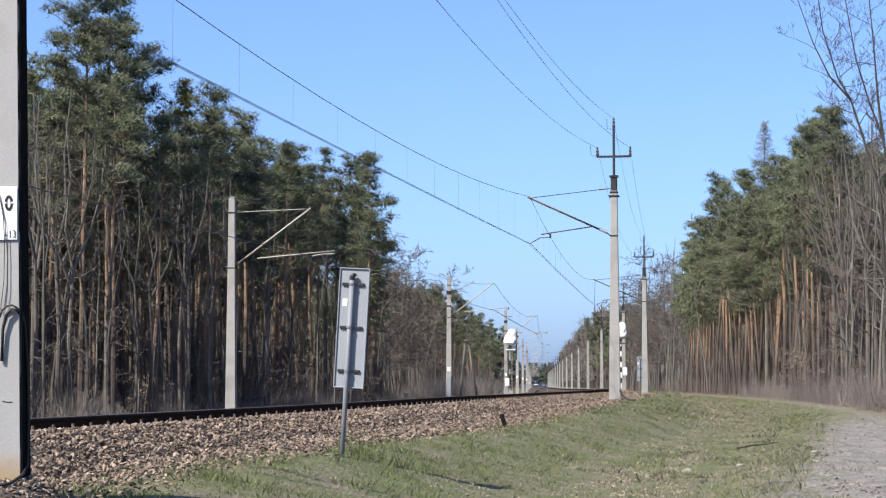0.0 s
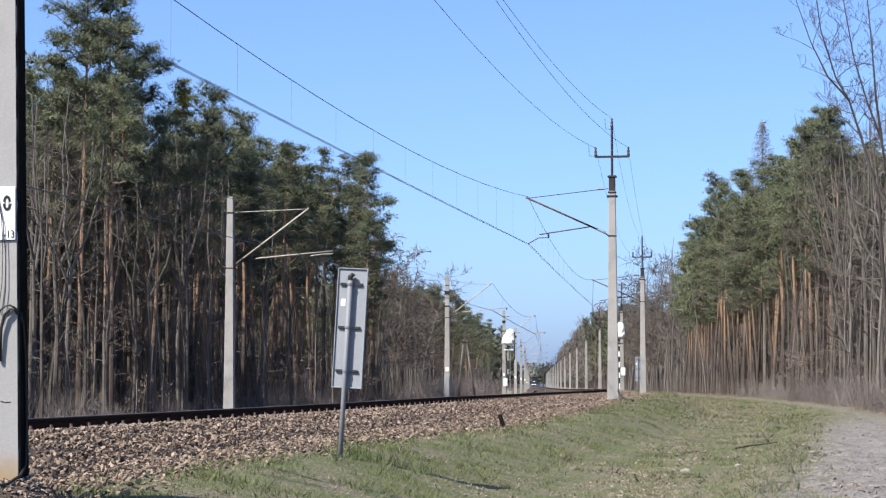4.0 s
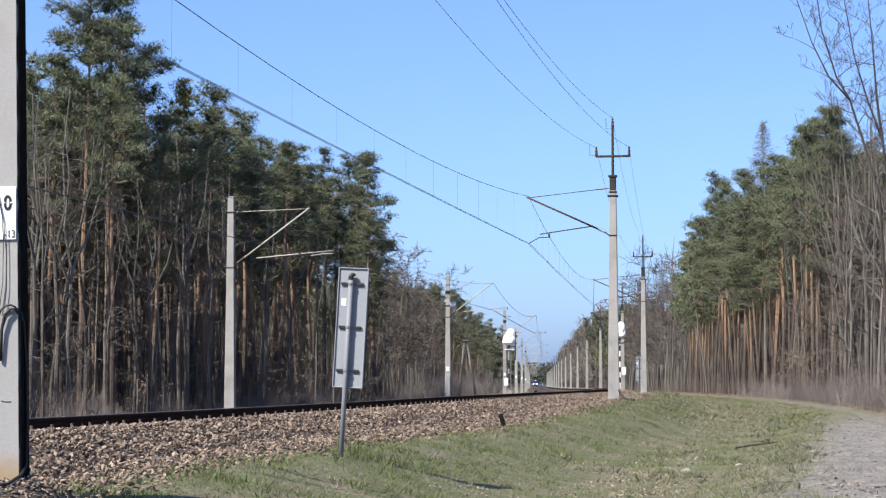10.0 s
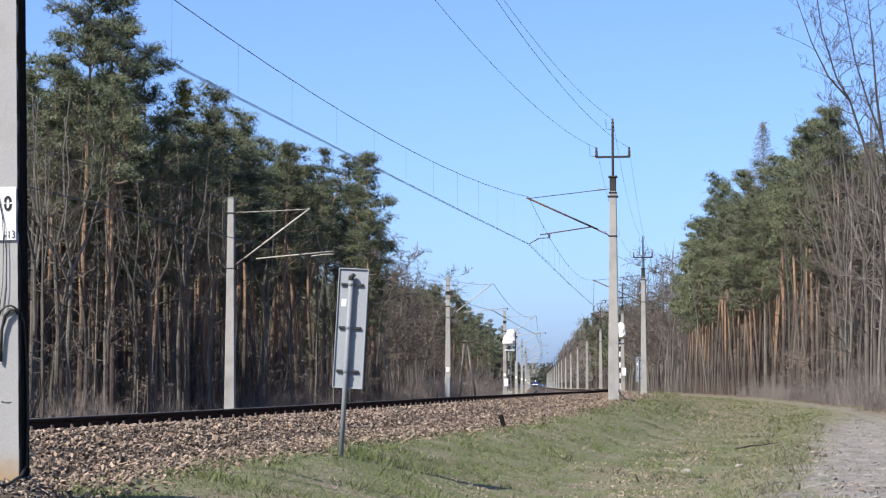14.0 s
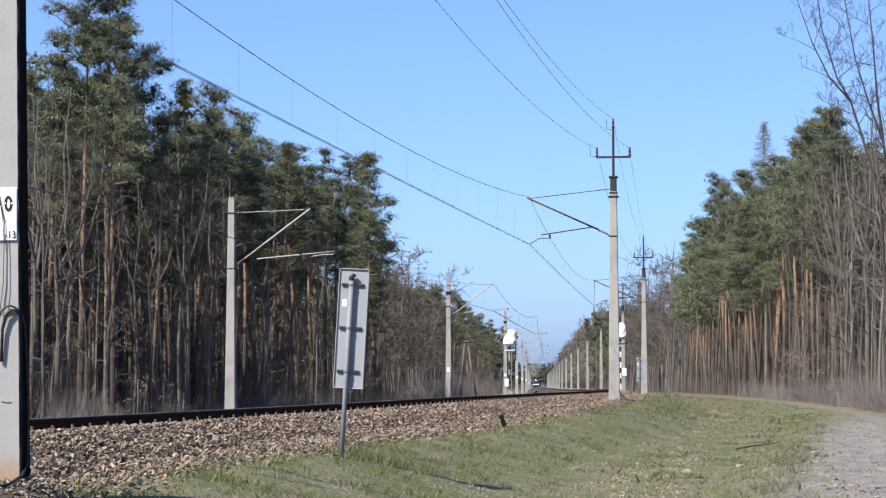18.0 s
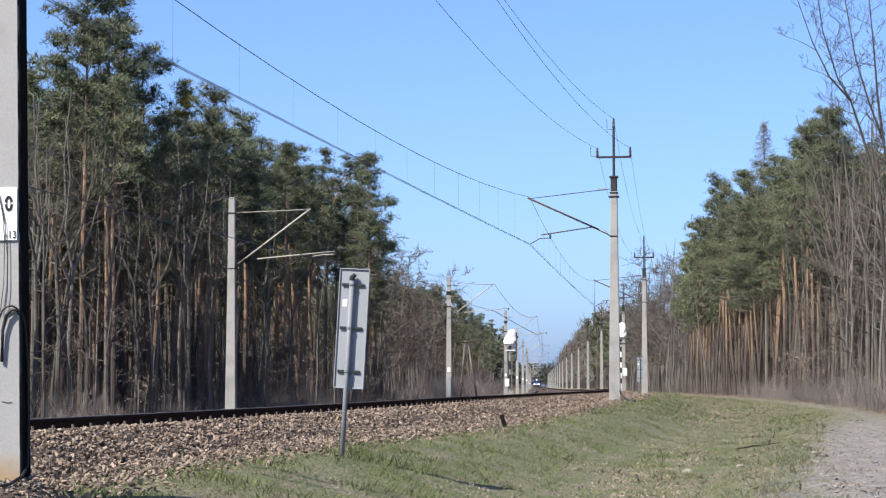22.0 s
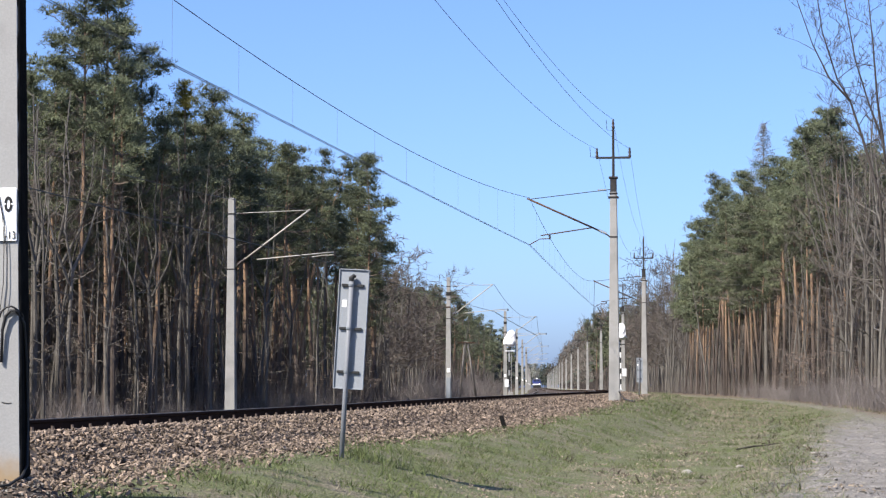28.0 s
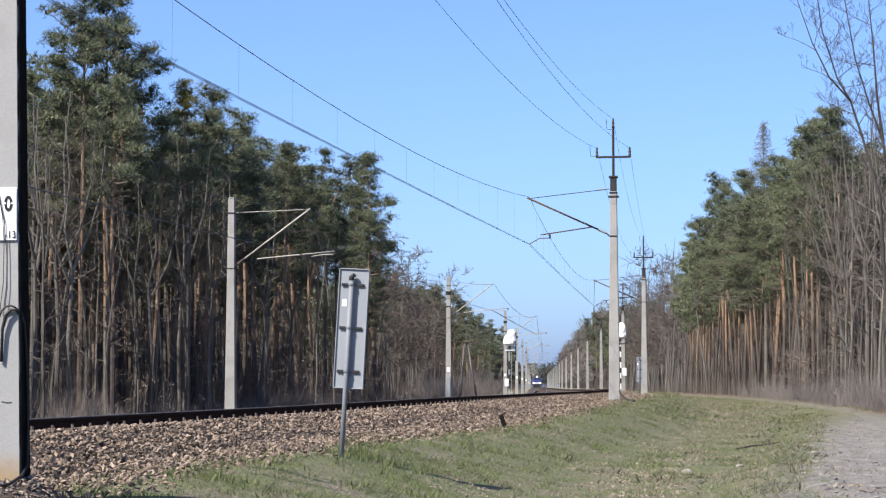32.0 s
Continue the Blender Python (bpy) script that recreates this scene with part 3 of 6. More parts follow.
def build_mast(side, foot, reach, dark=True, plated=False):
    """A mast at the origin with its arm towards -x * side; foot: ground below rail level."""
    s = -side
    name = "catenary_mast"
    mast = thing(name, "grey concrete catenary mast with a tubular steel arm", "mast", group="catenary masts")
    top = 7.55 if side > 0 else 7.82
    post = part("post", plain_post(top - foot, 0.5, 0.36 if foot == -0.62 else 0.43), CONCRETE_PALE if foot == -0.62 else CONCRETE, mast)
    post.location = (0, 0, foot)
    tube_mat = RUST if dark else TUBE_GREY
    low, tip = (5.85 if side > 0 else 4.95), 7.3
    e = reach
    for z in (low, 7.2 if side < 0 else 7.5):
        part("clamp", Geo().box((0, 0, z), (0.31, 0.31, 0.05), 0.01), STEEL_DARK, mast)
    arm = part("cantilever_tube", Geo().tube((s * 0.55, 0, low + (tip - low) * 0.55 / e), (s * (e + 0.08), 0, tip + 0.05), 0.035, n=10), tube_mat, mast, "sloping steel tube", True)
    part("tube_insulator", insulator(Geo().tube((s * 0.14, 0, low), (s * 0.3, 0, low + (tip - low) * 0.3 / e), 0.025), (s * 0.28, 0, low + (tip - low) * 0.28 / e), (s * 0.58, 0, low + (tip - low) * 0.58 / e), 0.06, 4), CERAMIC, mast)
    zs = 7.65 if side > 0 else 7.22
    part("stay_rod", Geo().tube((s * 0.14, 0, zs), (s * e, 0, tip + 0.02), 0.014, n=6), STEEL_DARK if dark else TUBE_GREY, mast)
    part("stay_insulator", insulator(Geo(), (s * 0.3, 0, zs - 0.01), (s * 0.62, 0, zs - 0.03), 0.045, 4), CERAMIC, mast)
    root = Vector((s * (0.8 if side > 0 else 1.05), 0, low + (tip - low) * 0.8 / e if side > 0 else 5.34))
    rt = s * (e - 0.78) if side > 0 else s * (e + 1.1)
    reg_z = 5.93 if side > 0 else 5.62
    part("registration_tube", Geo().tube(root, (rt + (s * 0.35 if side > 0 else 0), 0, reg_z), 0.022, n=8), tube_mat, mast, "", True)
    cx = s * e if side > 0 else s * (e + 0.15)
    part("steady_arm", Geo().path([(rt * 1.0, 0, reg_z - 0.02), (rt, 0, reg_z - 0.12), ((rt + cx) / 2, 0, reg_z - 0.13), (cx, 0, 5.58 if side > 0 else 5.42)], [0.018] * 4, 6), tube_mat, mast)
    part("drop_bracket", Geo().box((rt, 0, reg_z - 0.06), (0.07, 0.06, 0.16), 0.01), STEEL_DARK, mast)
    if side > 0:
        sleeve = Geo().box((0, 0, 7.72), (0.24, 0.2, 0.75), 0.02).box((0, 0, 7.35), (0.4, 0.3, 0.07), 0.015).box((0, 0, 8.1), (0.34, 0.26, 0.08), 0.015)
        part("steel_sleeve", sleeve, STEEL_DARK, mast, "dark steel extension sleeve")
        part("extension_post", Geo().tube((0, 0, 8.1), (0, 0, 10.0), 0.05, 0.045), STEEL_DARK, mast)
        bar = part("crossarm", Geo().box((0, 0, 8.86), (1.3, 0.08, 0.08), 0.01), STEEL_DARK, mast)
        for x, z in ((-0.62, 8.88), (0.62, 8.88), (0, 9.98)):
            part("pin_insulator", Geo().lathe((x, 0, z - 0.06), [(0.02, 0), (0.045, 0.05), (0.06, 0.12), (0.035, 0.16), (0.055, 0.24), (0.03, 0.3), (0.045, 0.36), (0.015, 0.42)], 10), CERAMIC, mast, "", True)
        for x, z in ((-0.62, 8.88), (0, 9.9)):
            part("arcing_horn", Geo().path([(x, 0, z), (x - 0.24, 0, z + 0.02), (x - 0.26, 0, z + 0.4)], [0.01] * 3, 5), STEEL_DARK, mast)
    else:
        part("post_cap", Geo().box((0, 0, top + 0.015), (0.2, 0.18, 0.03), 0.01), CONCRETE, mast)
    if plated:
        part("collar", Geo().box((0, 0, 6.66), (0.33, 0.33, 0.2), 0.015).box((0, 0, 6.78), (0.42, 0.4, 0.05), 0.01), STEEL_DARK, mast, "dark rusty steel collar")
        part("collar", Geo().box((0, 0, 5.75), (0.34, 0.34, 0.09), 0.015), RUST, mast, "dark rusty steel collar")
        part("number_plate", Geo().box((0, -0.175, 1.35), (0.22, 0.012, 0.3), 0.003), WHITE_PAINT, mast, "small white plate")
    return mast


R_Y = [17.8, 78.9, 140.5, 204, 266, 328, 390, 452, 514, 576, 638, 700, 762, 824, 886, 948, 1010, 1072, 1134, 1196]
L_Y = [22.0, 82.5, 144.5, 211, 275, 337, 400, 462, 524, 586, 648, 710, 772, 834, 896, 958, 1020, 1082, 1144, 1206]
R_U = [-1.0, -0.45] + [(-0.2 if i % 2 else -0.55) for i in range(18)]


def mast_u(i):
    return -float(spacing(L_Y[i])) - float(np.interp(L_Y[i], (82, 144, 211, 275, 337, 400), (3.62, 3.5, 3.45, 3.15, 3.2, 2.95)))


def build_masts():
    masts = {}
    for i, y in enumerate(R_Y):
        x, yy = on_line(y, 2.70 if i == 0 else 2.75)
        foot = -0.62 if i == 0 else ground_z(2.75, y) if y < 100 else -0.35
        m = pose(x + 0.044, yy, 0, 0, -0.75, 0) if i == 0 else pose(x, yy, 0, 0, 0, -bearing(y))
        if i <= 2 or 3 not in masts:
            masts[i] = build_mast(1, foot, 2.75 - R_U[i])
            masts[i].matrix_basis = m
        else:
            masts[i] = copy_thing(masts[3], m)
    for i, y in enumerate(L_Y):
        u = mast_u(i)
        x, yy = on_line(y, u)
        m = pose(x, yy, 0, 0, 0, -bearing(y))
        reach = 3.05
        if i <= 2:
            masts[100 + i] = build_mast(-1, -1.0, reach + (0.1 if i < 2 else 0), False, i > 1)
            masts[100 + i].matrix_basis = m
        else:
            masts[100 + i] = copy_thing(masts[102], m)
    return masts


def sagging(p, q, sag, n=16):
    p, q = Vector(p), Vector(q)
    return [p.lerp(q, i / n) - Vector((0, 0, 4 * sag * (i / n) * (1 - i / n))) for i in range(n + 1)]


def build_span(ends, mess_z, cont_z, sag, drops, r=0.008, twin=True):
    """One span of overhead line: messenger, contact wires and droppers between two masts."""
    (x0, y0), (x1, y1) = ends
    span = thing("overhead_line", "overhead contact line with droppers hung from concrete masts", "overhead line", group="overhead line spans")
    me = sagging((x0, y0, mess_z), (x1, y1, mess_z), sag)
    part("messenger_wire", Geo().path(me, [r * 1.15] * len(me), 5), WIRE, span)
    off = (0.03, -0.03) if twin else (0.0,)
    for o in off:
        co = sagging((x0 + o, y0, cont_z), (x1 + o, y1, cont_z), 0.06, 8)
        part("contact_wire", Geo().path(co, [r] * len(co), 5), WIRE, span)
    n = drops
    for k in range(1, n):
        t = k / n
        p = Vector((x0 + (x1 - x0) * t, y0 + (y1 - y0) * t, mess_z - 4 * sag * t * (1 - t)))
        q = Vector((p.x, p.y, cont_z))
        part("dropper", Geo().tube(p, q, r * 0.4, n=4), WIRE, span)
    return span


def build_wires():
    for i in range(len(R_Y) - 1):
        a, b = on_line(R_Y[i], R_U[i]), on_line(R_Y[i + 1], R_U[i + 1])
        far = R_Y[i] > 300
        build_span((a, b), 7.38, 5.58, 0.97, 15 if i < 2 else 6, 0.0075 if i < 2 else 0.012, not far)
        line = thing("power_line", "three thin bare conductors strung between mast tops", "power line", group="power line spans")
        for u, z in ((-0.62, 9.2), (0.62, 9.2), (0.0, 10.32)):
            p, q = on_line(R_Y[i], 2.75 + u), on_line(R_Y[i + 1], 2.75 + u)
            w = sagging((*p, z), (*q, z), 1.16)
            part("conductor", Geo().path(w, [0.006 if i < 2 else 0.009] * len(w), 4), WIRE, line)
    for i in range(len(L_Y) - 1):
        e = 3.2
        a, b = on_line(L_Y[i], mast_u(i) + e), on_line(L_Y[i + 1], mast_u(i + 1) + e)
        build_span((a, b), 7.3, 5.42, 0.9, 10 if i < 2 else 6, 0.0075 if i < 2 else 0.012, i < 3)


def board_sign(m, scale=1.0, lean=0.0):
    """A tall rectangular board, seen from its back, on a tube post."""
    s = thing("trackside_board", "tall grey metal trackside board on a leaning tube post", "sign", m, group="trackside boards")
    h, w, z0 = 1.43, 0.36, 0.82
    part("post", Geo().tube((0, 0, -0.35), (0, 0, 2.13), 0.029, n=12), POST_GREY, s, "grey tube", True)
    part("post_cap", Geo().path([(0, 0, 2.11), (0, 0, 2.15), (0.025, 0, 2.175), (0.05, 0, 2.165)], [0.033, 0.033, 0.026, 0.016], 10), RUBBER, s, "bent black cap")
    x0 = 0.02
    part("panel", Geo().box((x0, 0.058, z0 + h / 2), (w - 0.01, 0.006, h - 0.01)), SIGN_BACK, s)
    part("panel_front", Geo().box((x0, 0.0645, z0 + h / 2), (w - 0.02, 0.005, h - 0.02)), SIGN_FACE, s)
    fr = Geo()
    for sx in (-1, 1):
        fr.box((x0 + sx * w / 2, 0.052, z0 + h / 2), (0.012, 0.035, h + 0.012), 0.003)
    for z in (z0, z0 + h):
        fr.box((x0, 0.052, z), (w, 0.035, 0.012), 0.003)
    part("rim", fr, SIGN_BACK, s)
    for z in (z0 + 0.2, z0 + 0.72, z0 + 1.24):
        c = part("clamp", Geo().box((x0 - 0.01, 0.043, z), (0.27, 0.02, 0.012), 0.003), STEEL_PAINT, s)
        part("band", Geo().tube((0, 0, z - 0.012), (0, 0, z + 0.012), 0.036, n=12), STEEL_PAINT, c)
        for e in (-1, 1):
            part("slotted_rail", Geo().box((x0 - 0.01 + e * 0.095, 0.041, z), (0.085, 0.026, 0.032), 0.004), BLACK_PAINT, c)
    part("sticker", Geo().box((x0 - 0.105, 0.0535, z0 + 1.02), (0.055, 0.004, 0.085)), WHITE_PAINT, s, "small white sticker")
    return s


def covered_signal(x, y, z, height, label, stripes):
    s = thing("covered_signal", label, "railway signal", pose(x, y, z, 0, 0, -bearing(y)), group="covered signals")
    part("base", Geo().box((0, 0, 0.1), (0.5, 0.5, 0.5), 0.03), CONCRETE, s)
    if stripes:
        k = 0
        zz = 0.35
        while zz < height - 0.9:
            part("post_band", Geo().tube((0, 0, zz), (0, 0, zz + 0.5), 0.085, n=12), BLACK_PAINT if k % 2 else WHITE_PAINT, s)
            zz += 0.5
            k += 1
    else:
        zz = 0.35
        for k, h in enumerate((0.7, 0.9, 0.5, 0.8, 1.0, 0.6)):
            part("post_band", Geo().box((-0.12, 0, zz + h / 2), (0.17, 0.15, h), 0.02), STEEL_GREY if k % 2 == 0 else BLACK_PAINT, s)
            zz += h
        part("ladder_rail", Geo().box((0.1, 0, 2.2), (0.04, 0.04, 3.9), 0.006), STEEL_GREY, s)
        rungs = Geo()
        for i in range(11):
            rungs.tube((-0.05, 0, 0.5 + i * 0.32), (0.1, 0, 0.5 + i * 0.32), 0.014, n=5)
        part("ladder_rungs", rungs, STEEL_GREY, s)
        part("side_post", Geo().tube((0.52, 0.1, 3.3), (0.52, 0.1, 6.0), 0.05, n=8), STEEL_DARK, s)
        part("signal_plate", Geo().box((-0.05, -0.1, height - 1.62), (0.22, 0.2, 0.6), 0.02), BLACK_PAINT, s, "black lamp housing under the sheet")
    part("walkway", Geo().box((-0.05, 0.1, height - 2.0), (0.9, 0.5, 0.1), 0.01), SILVER if not stripes else BLACK_PAINT, s)
    rng = random.Random(int(x * 10))
    bag = Geo()
    prof = [(0.42, 0.0, -0.04), (0.6, 0.14, -0.06), (0.58, 0.42, -0.05), (0.5, 0.8, 0.02), (0.4, 1.15, 0.06), (0.28, 1.4, 0.1), (0.1, 1.5, 0.12)]
    n = 12
    pts = []
    for r, z0, off in prof:
        for i in range(n):
            a = 2 * math.pi * i / n
            rr = r * (1 + rng.uniform(-0.12, 0.1)) * 1.05
            pts.append((rr * math.cos(a) + off, rr * 0.8 * math.sin(a), z0 + height - 1.5 + (rng.uniform(-0.12, 0.06) if z0 < 0.1 else 0)))
    bag.add(pts, [(q * n + i, q * n + (i + 1) % n, q * n + n + (i + 1) % n, q * n + n + i) for q in range(len(prof) - 1) for i in range(n)] + [tuple(range(n - 1, -1, -1)), tuple(range((len(prof) - 1) * n, len(prof) * n))])
    part("bag", bag, BAG, s, "white plastic sheet tied over the signal head")
    box = part("equipment_box", Geo().box((-0.36 if not stripes else 0.36, -0.1, 1.2 if not stripes else 1.95), (0.42, 0.3, 0.75), 0.02), SILVER, s, "light grey metal box")
    return s


masts = build_masts()
build_wires()
sx, sy = -1.21, 25.0
board_sign(pose(sx, sy, -0.64, 0, 3.2, -11))
board_sign(pose(11.48, 122, -0.35, 0, 0, -6))
lx, ly = on_line(200, -float(spacing(200)) - 2.5)
covered_signal(lx, ly, -0.65, 6.3, "railway signal wrapped in a white plastic sheet on a ladder mast", False)
rx_, ry_ = on_line(197, 2.2)
covered_signal(rx_, ry_, -0.4, 6.6, "railway signal under white sheet on black-white banded post", True)


# ---- trees and undergrowth ----
def frame_of(d):
    a = d.orthogonal().normalized()
    return a, d.cross(a)


def spray(v, f, p, d, size, rng, broad=1.0, blades=3):
    """A tuft of needles: narrow blades fanning out from p round the way d."""
    a, c = frame_of(d)
    for _ in range(blades):
        t = rng.uniform(0, 6.283)
        side = a * math.cos(t) + c * math.sin(t)
        w = (d * rng.uniform(0.35, 1.0) + side * rng.uniform(0.3, 0.9)).normalized()
        k = w.orthogonal().normalized()
        k = (k * math.cos(t * 3) + w.cross(k) * math.sin(t * 3)) * size * broad * rng.uniform(0.07, 0.125)
        L = size * rng.uniform(0.9, 1.6)
        n = len(v)
        q = p + w * L * 0.12
        v += [tuple(q + k), tuple(q - k), tuple(p + w * L)]
        f.append((n, n + 1, n + 2))


def along(pts, t):
    """The point at the share t of a polyline."""
    k = min(max(t, 0.0) * (len(pts) - 1), len(pts) - 1.001)
    i = int(k)
    return pts[i].lerp(pts[i + 1], k - i)


def crown_limbs(rng, li, stem, crown_from, spread, limbs, lop=0.25, lean_az=0.0, rise=0.0):
    """Limbs off a stem, each with side shoots; gives the places where needle clumps sit."""
    clumps = []
    for i in range(limbs):
        t = crown_from + (0.99 - crown_from) * ((i + rng.random() * 0.9) / limbs) ** 0.92
        q = (t - crown_from) / (1 - crown_from)
        az = i * 2.4 + rng.uniform(-0.6, 0.6)
        L = spread * (1.04 - q) ** 0.55 * (0.6 + 0.4 * min(1, q / 0.22)) * rng.choice((0.45, 0.75, 0.9, 1.0, 1.2)) * rng.uniform(0.85, 1.1)
        L *= 1 + lop * math.cos(az - lean_az)
        L = max(L, 0.35)
        d = Vector((math.cos(az), math.sin(az), rng.uniform(-0.28, 0.22) + 0.75 * q ** 1.6 + rise))
        pts = [along(stem, t)]
        for j in range(4):
            d = (d + Vector((rng.uniform(-0.3, 0.3), rng.uniform(-0.3, 0.3), rng.uniform(-0.08, 0.3)))).normalized()
            pts.append(pts[-1] + d * L / 4)
        r = 0.018 + 0.016 * L * (1.1 - 0.6 * q)
        li.path(pts, [r, r * 0.8, r * 0.6, r * 0.4, 0.008], 4)
        clumps.append((pts[-1], d, rng.uniform(0.8, 1.15)))
        n = 2 + int(L * 2.1)
        for j in range(n):
            tt = 0.3 + 0.66 * (j + rng.random()) / n
            p = along(pts, tt)
            o = Vector((rng.uniform(-1, 1), rng.uniform(-1, 1), rng.uniform(-0.25, 0.6)))
            o = (o - d * o.dot(d) * 0.6).normalized()
            e = p + (o + d * 0.55).normalized() * L * rng.uniform(0.14, 0.36) * (1.25 - tt * 0.5)
            li.path([p, e], [0.013, 0.005], 3)
            clumps.append((e, (o + Vector((0, 0, 0.5))).normalized(), rng.uniform(0.5, 1.15)))
            if rng.random() < 0.45:
                clumps.append((p.lerp(e, 0.4) + Vector((0, 0, 0.12)), Vector((0, 0, 1)), rng.uniform(0.5, 0.85)))
    return clumps


def dead_limbs(rng, li, stem, t0, t1, count, length):
    """Short dead snags left on the bole under the crown."""
    for _ in range(count):
        t = rng.uniform(t0, t1)
        az = rng.uniform(0, 6.283)
        L = length * rng.uniform(0.3, 1.0) * (0.5 + 0.5 * (t - t0) / max(0.01, t1 - t0))
        d = Vector((math.cos(az), math.sin(az), rng.uniform(-0.45, 0.35)))
        p = along(stem, t)
        m = p + d * L * 0.5 + Vector((0, 0, rng.uniform(-0.12, 0.12)))
        e = m + (d + Vector((rng.uniform(-0.5, 0.5), rng.uniform(-0.5, 0.5), rng.uniform(-0.5, 0.3)))) * L * 0.5
        li.path([p, m, e], [0.02, 0.013, 0.005], 3)
        for _ in range(2):
            s = m.lerp(e, rng.uniform(-0.4, 0.8))
            li.path([s, s + Vector((rng.uniform(-1, 1), rng.uniform(-1, 1), rng.uniform(-0.6, 0.5))) * L * 0.32], [0.009, 0.004], 3)


def needles(rng, cr, clumps, tufts, size, broad, bulk):
    """Uneven puffs of needle tufts, thicker on top, round each clump's middle."""
    for c, d, s in clumps:
        r = bulk * s
        for _ in range(9 if tufts > 20 else 4):
            a = Vector((rng.gauss(0, 1), rng.gauss(0, 1), rng.gauss(0, 0.5))).normalized()
            b = a.cross(Vector((rng.gauss(0, 1), rng.gauss(0, 1), rng.gauss(0, 1)))).normalized() * r * (0.12 if tufts > 20 else 0.2)
            q = c + d * r * 0.2 - Vector((0, 0, r * 0.12))
            cr.add([q - a * r * 0.3 + b, q - a * r * 0.3 - b, q + a * r * 0.6], [(0, 1, 2)])
        for _ in range(max(3, int(tufts * s * s))):
            o = Vector((rng.gauss(0, 1), rng.gauss(0, 1), rng.gauss(0.25, 0.7))).normalized()
            k = rng.uniform(0.2, 1.3) ** 0.7
            p = c + Vector((o.x, o.y, o.z * 0.55)) * r * k + d * r * 0.2
            spray(cr.v, cr.f, p, (o * 0.8 + d * 0.5 + Vector((0, 0, 0.35))).normalized(), size, rng, broad)


def bole(rng, height, sway=0.06, steps=11):
    """The middle line of a tall trunk."""
    pts = [Vector((0, 0, 0))]
    dx, dy = rng.uniform(-0.1, 0.1), rng.uniform(-0.1, 0.1)
    for _ in range(steps):
        dx, dy = dx * 0.8 + rng.uniform(-sway, sway), dy * 0.8 + rng.uniform(-sway, sway)
        pts.append(pts[-1] + Vector((dx, dy, height * 0.97 / steps)))
    return pts


def bole_radii(n, foot, power=1.15):
    rad = [foot * (1 - 0.86 * (i / (n - 1)) ** power) for i in range(n)]
    rad[0] *= 1.15
    return rad


def pine_meshes(seed, height, crown_from, spread, limbs, tufts, size, mat=None, broad=1.0, bulk=0.42, snags=16, stout=1.0):
    """Trunk and crown of a tall forest pine: bare bole with dead snags, ragged needle puffs on crooked limbs."""
    rng = random.Random(seed)
    tr, cr, li = Geo(), Geo(), Geo()
    stem = bole(rng, height)
    rad = bole_radii(len(stem), 0.15 * stout * height / 19)
    tr.path([stem[0] - Vector((0, 0, 0.4))] + stem, [rad[0] * 1.1] + rad, 8)
    clumps = crown_limbs(rng, li, stem, crown_from, spread, limbs, 0.3, rng.uniform(0, 6.283))
    clumps += [(stem[-1], Vector((0, 0, 1)), 0.7), (along(stem, 0.96), Vector((0, 0, 1)), 0.8)]
    dead_limbs(rng, li, stem, 0.16, crown_from + 0.05, snags, spread * 0.6)
    needles(rng, cr, clumps, tufts, size, broad, bulk)
    return tr.mesh("trunk", BARK_PINE), cr.mesh("crown", mat or NEEDLE), li.mesh("limbs", LIMB)


def forked_pine_meshes(seed, stem, tops, spread, limbs, tufts, size, foot, crown_from=0.55, broad=1.1, bulk=0.42, lop=0.3, lean_az=0.0):
    """A crooked pine whose bole splits into several rising tops."""
    rng = random.Random(seed)
    tr, cr, li = Geo(), Geo(), Geo()
    stem = [Vector(p) for p in stem]
    rad = [foot * (1 - 0.55 * i / (len(stem) - 1)) for i in range(len(stem))]
    tr.path([stem[0] - Vector((0, 0, 0.4))] + stem, [rad[0] * 1.15] + rad, 8)
    clumps = crown_limbs(rng, li, stem, crown_from, spread * 0.9, limbs // 2, lop, lean_az)
    for top in tops:
        pts = [stem[-1]] + [Vector(p) for p in top]
        tr.path(pts, [rad[-1] * (1 - 0.85 * i / (len(pts) - 1)) for i in range(len(pts))], 7)
        clumps += crown_limbs(rng, li, pts, 0.12, spread, limbs, lop, lean_az) + [(pts[-1], Vector((0, 0, 1)), 0.8)]
    dead_limbs(rng, li, stem, 0.3, crown_from, 12, spread * 0.6)
    needles(rng, cr, clumps, tufts, size, broad, bulk)
    return tr.mesh("trunk", BARK_PINE), cr.mesh("crown", NEEDLE), li.mesh("limbs", LIMB)


def pine(kind_label, meshes, group="pines", name="pine_tree"):
    t = thing(name, kind_label, "tree", group=group)
    part("trunk", meshes[0], None, t, "grey bark turning orange higher up")
    part("crown", meshes[1], None, t)
    tagged(part("branchwork", meshes[2], None, t, "grey rising limbs"), kind="stuff")
    return t


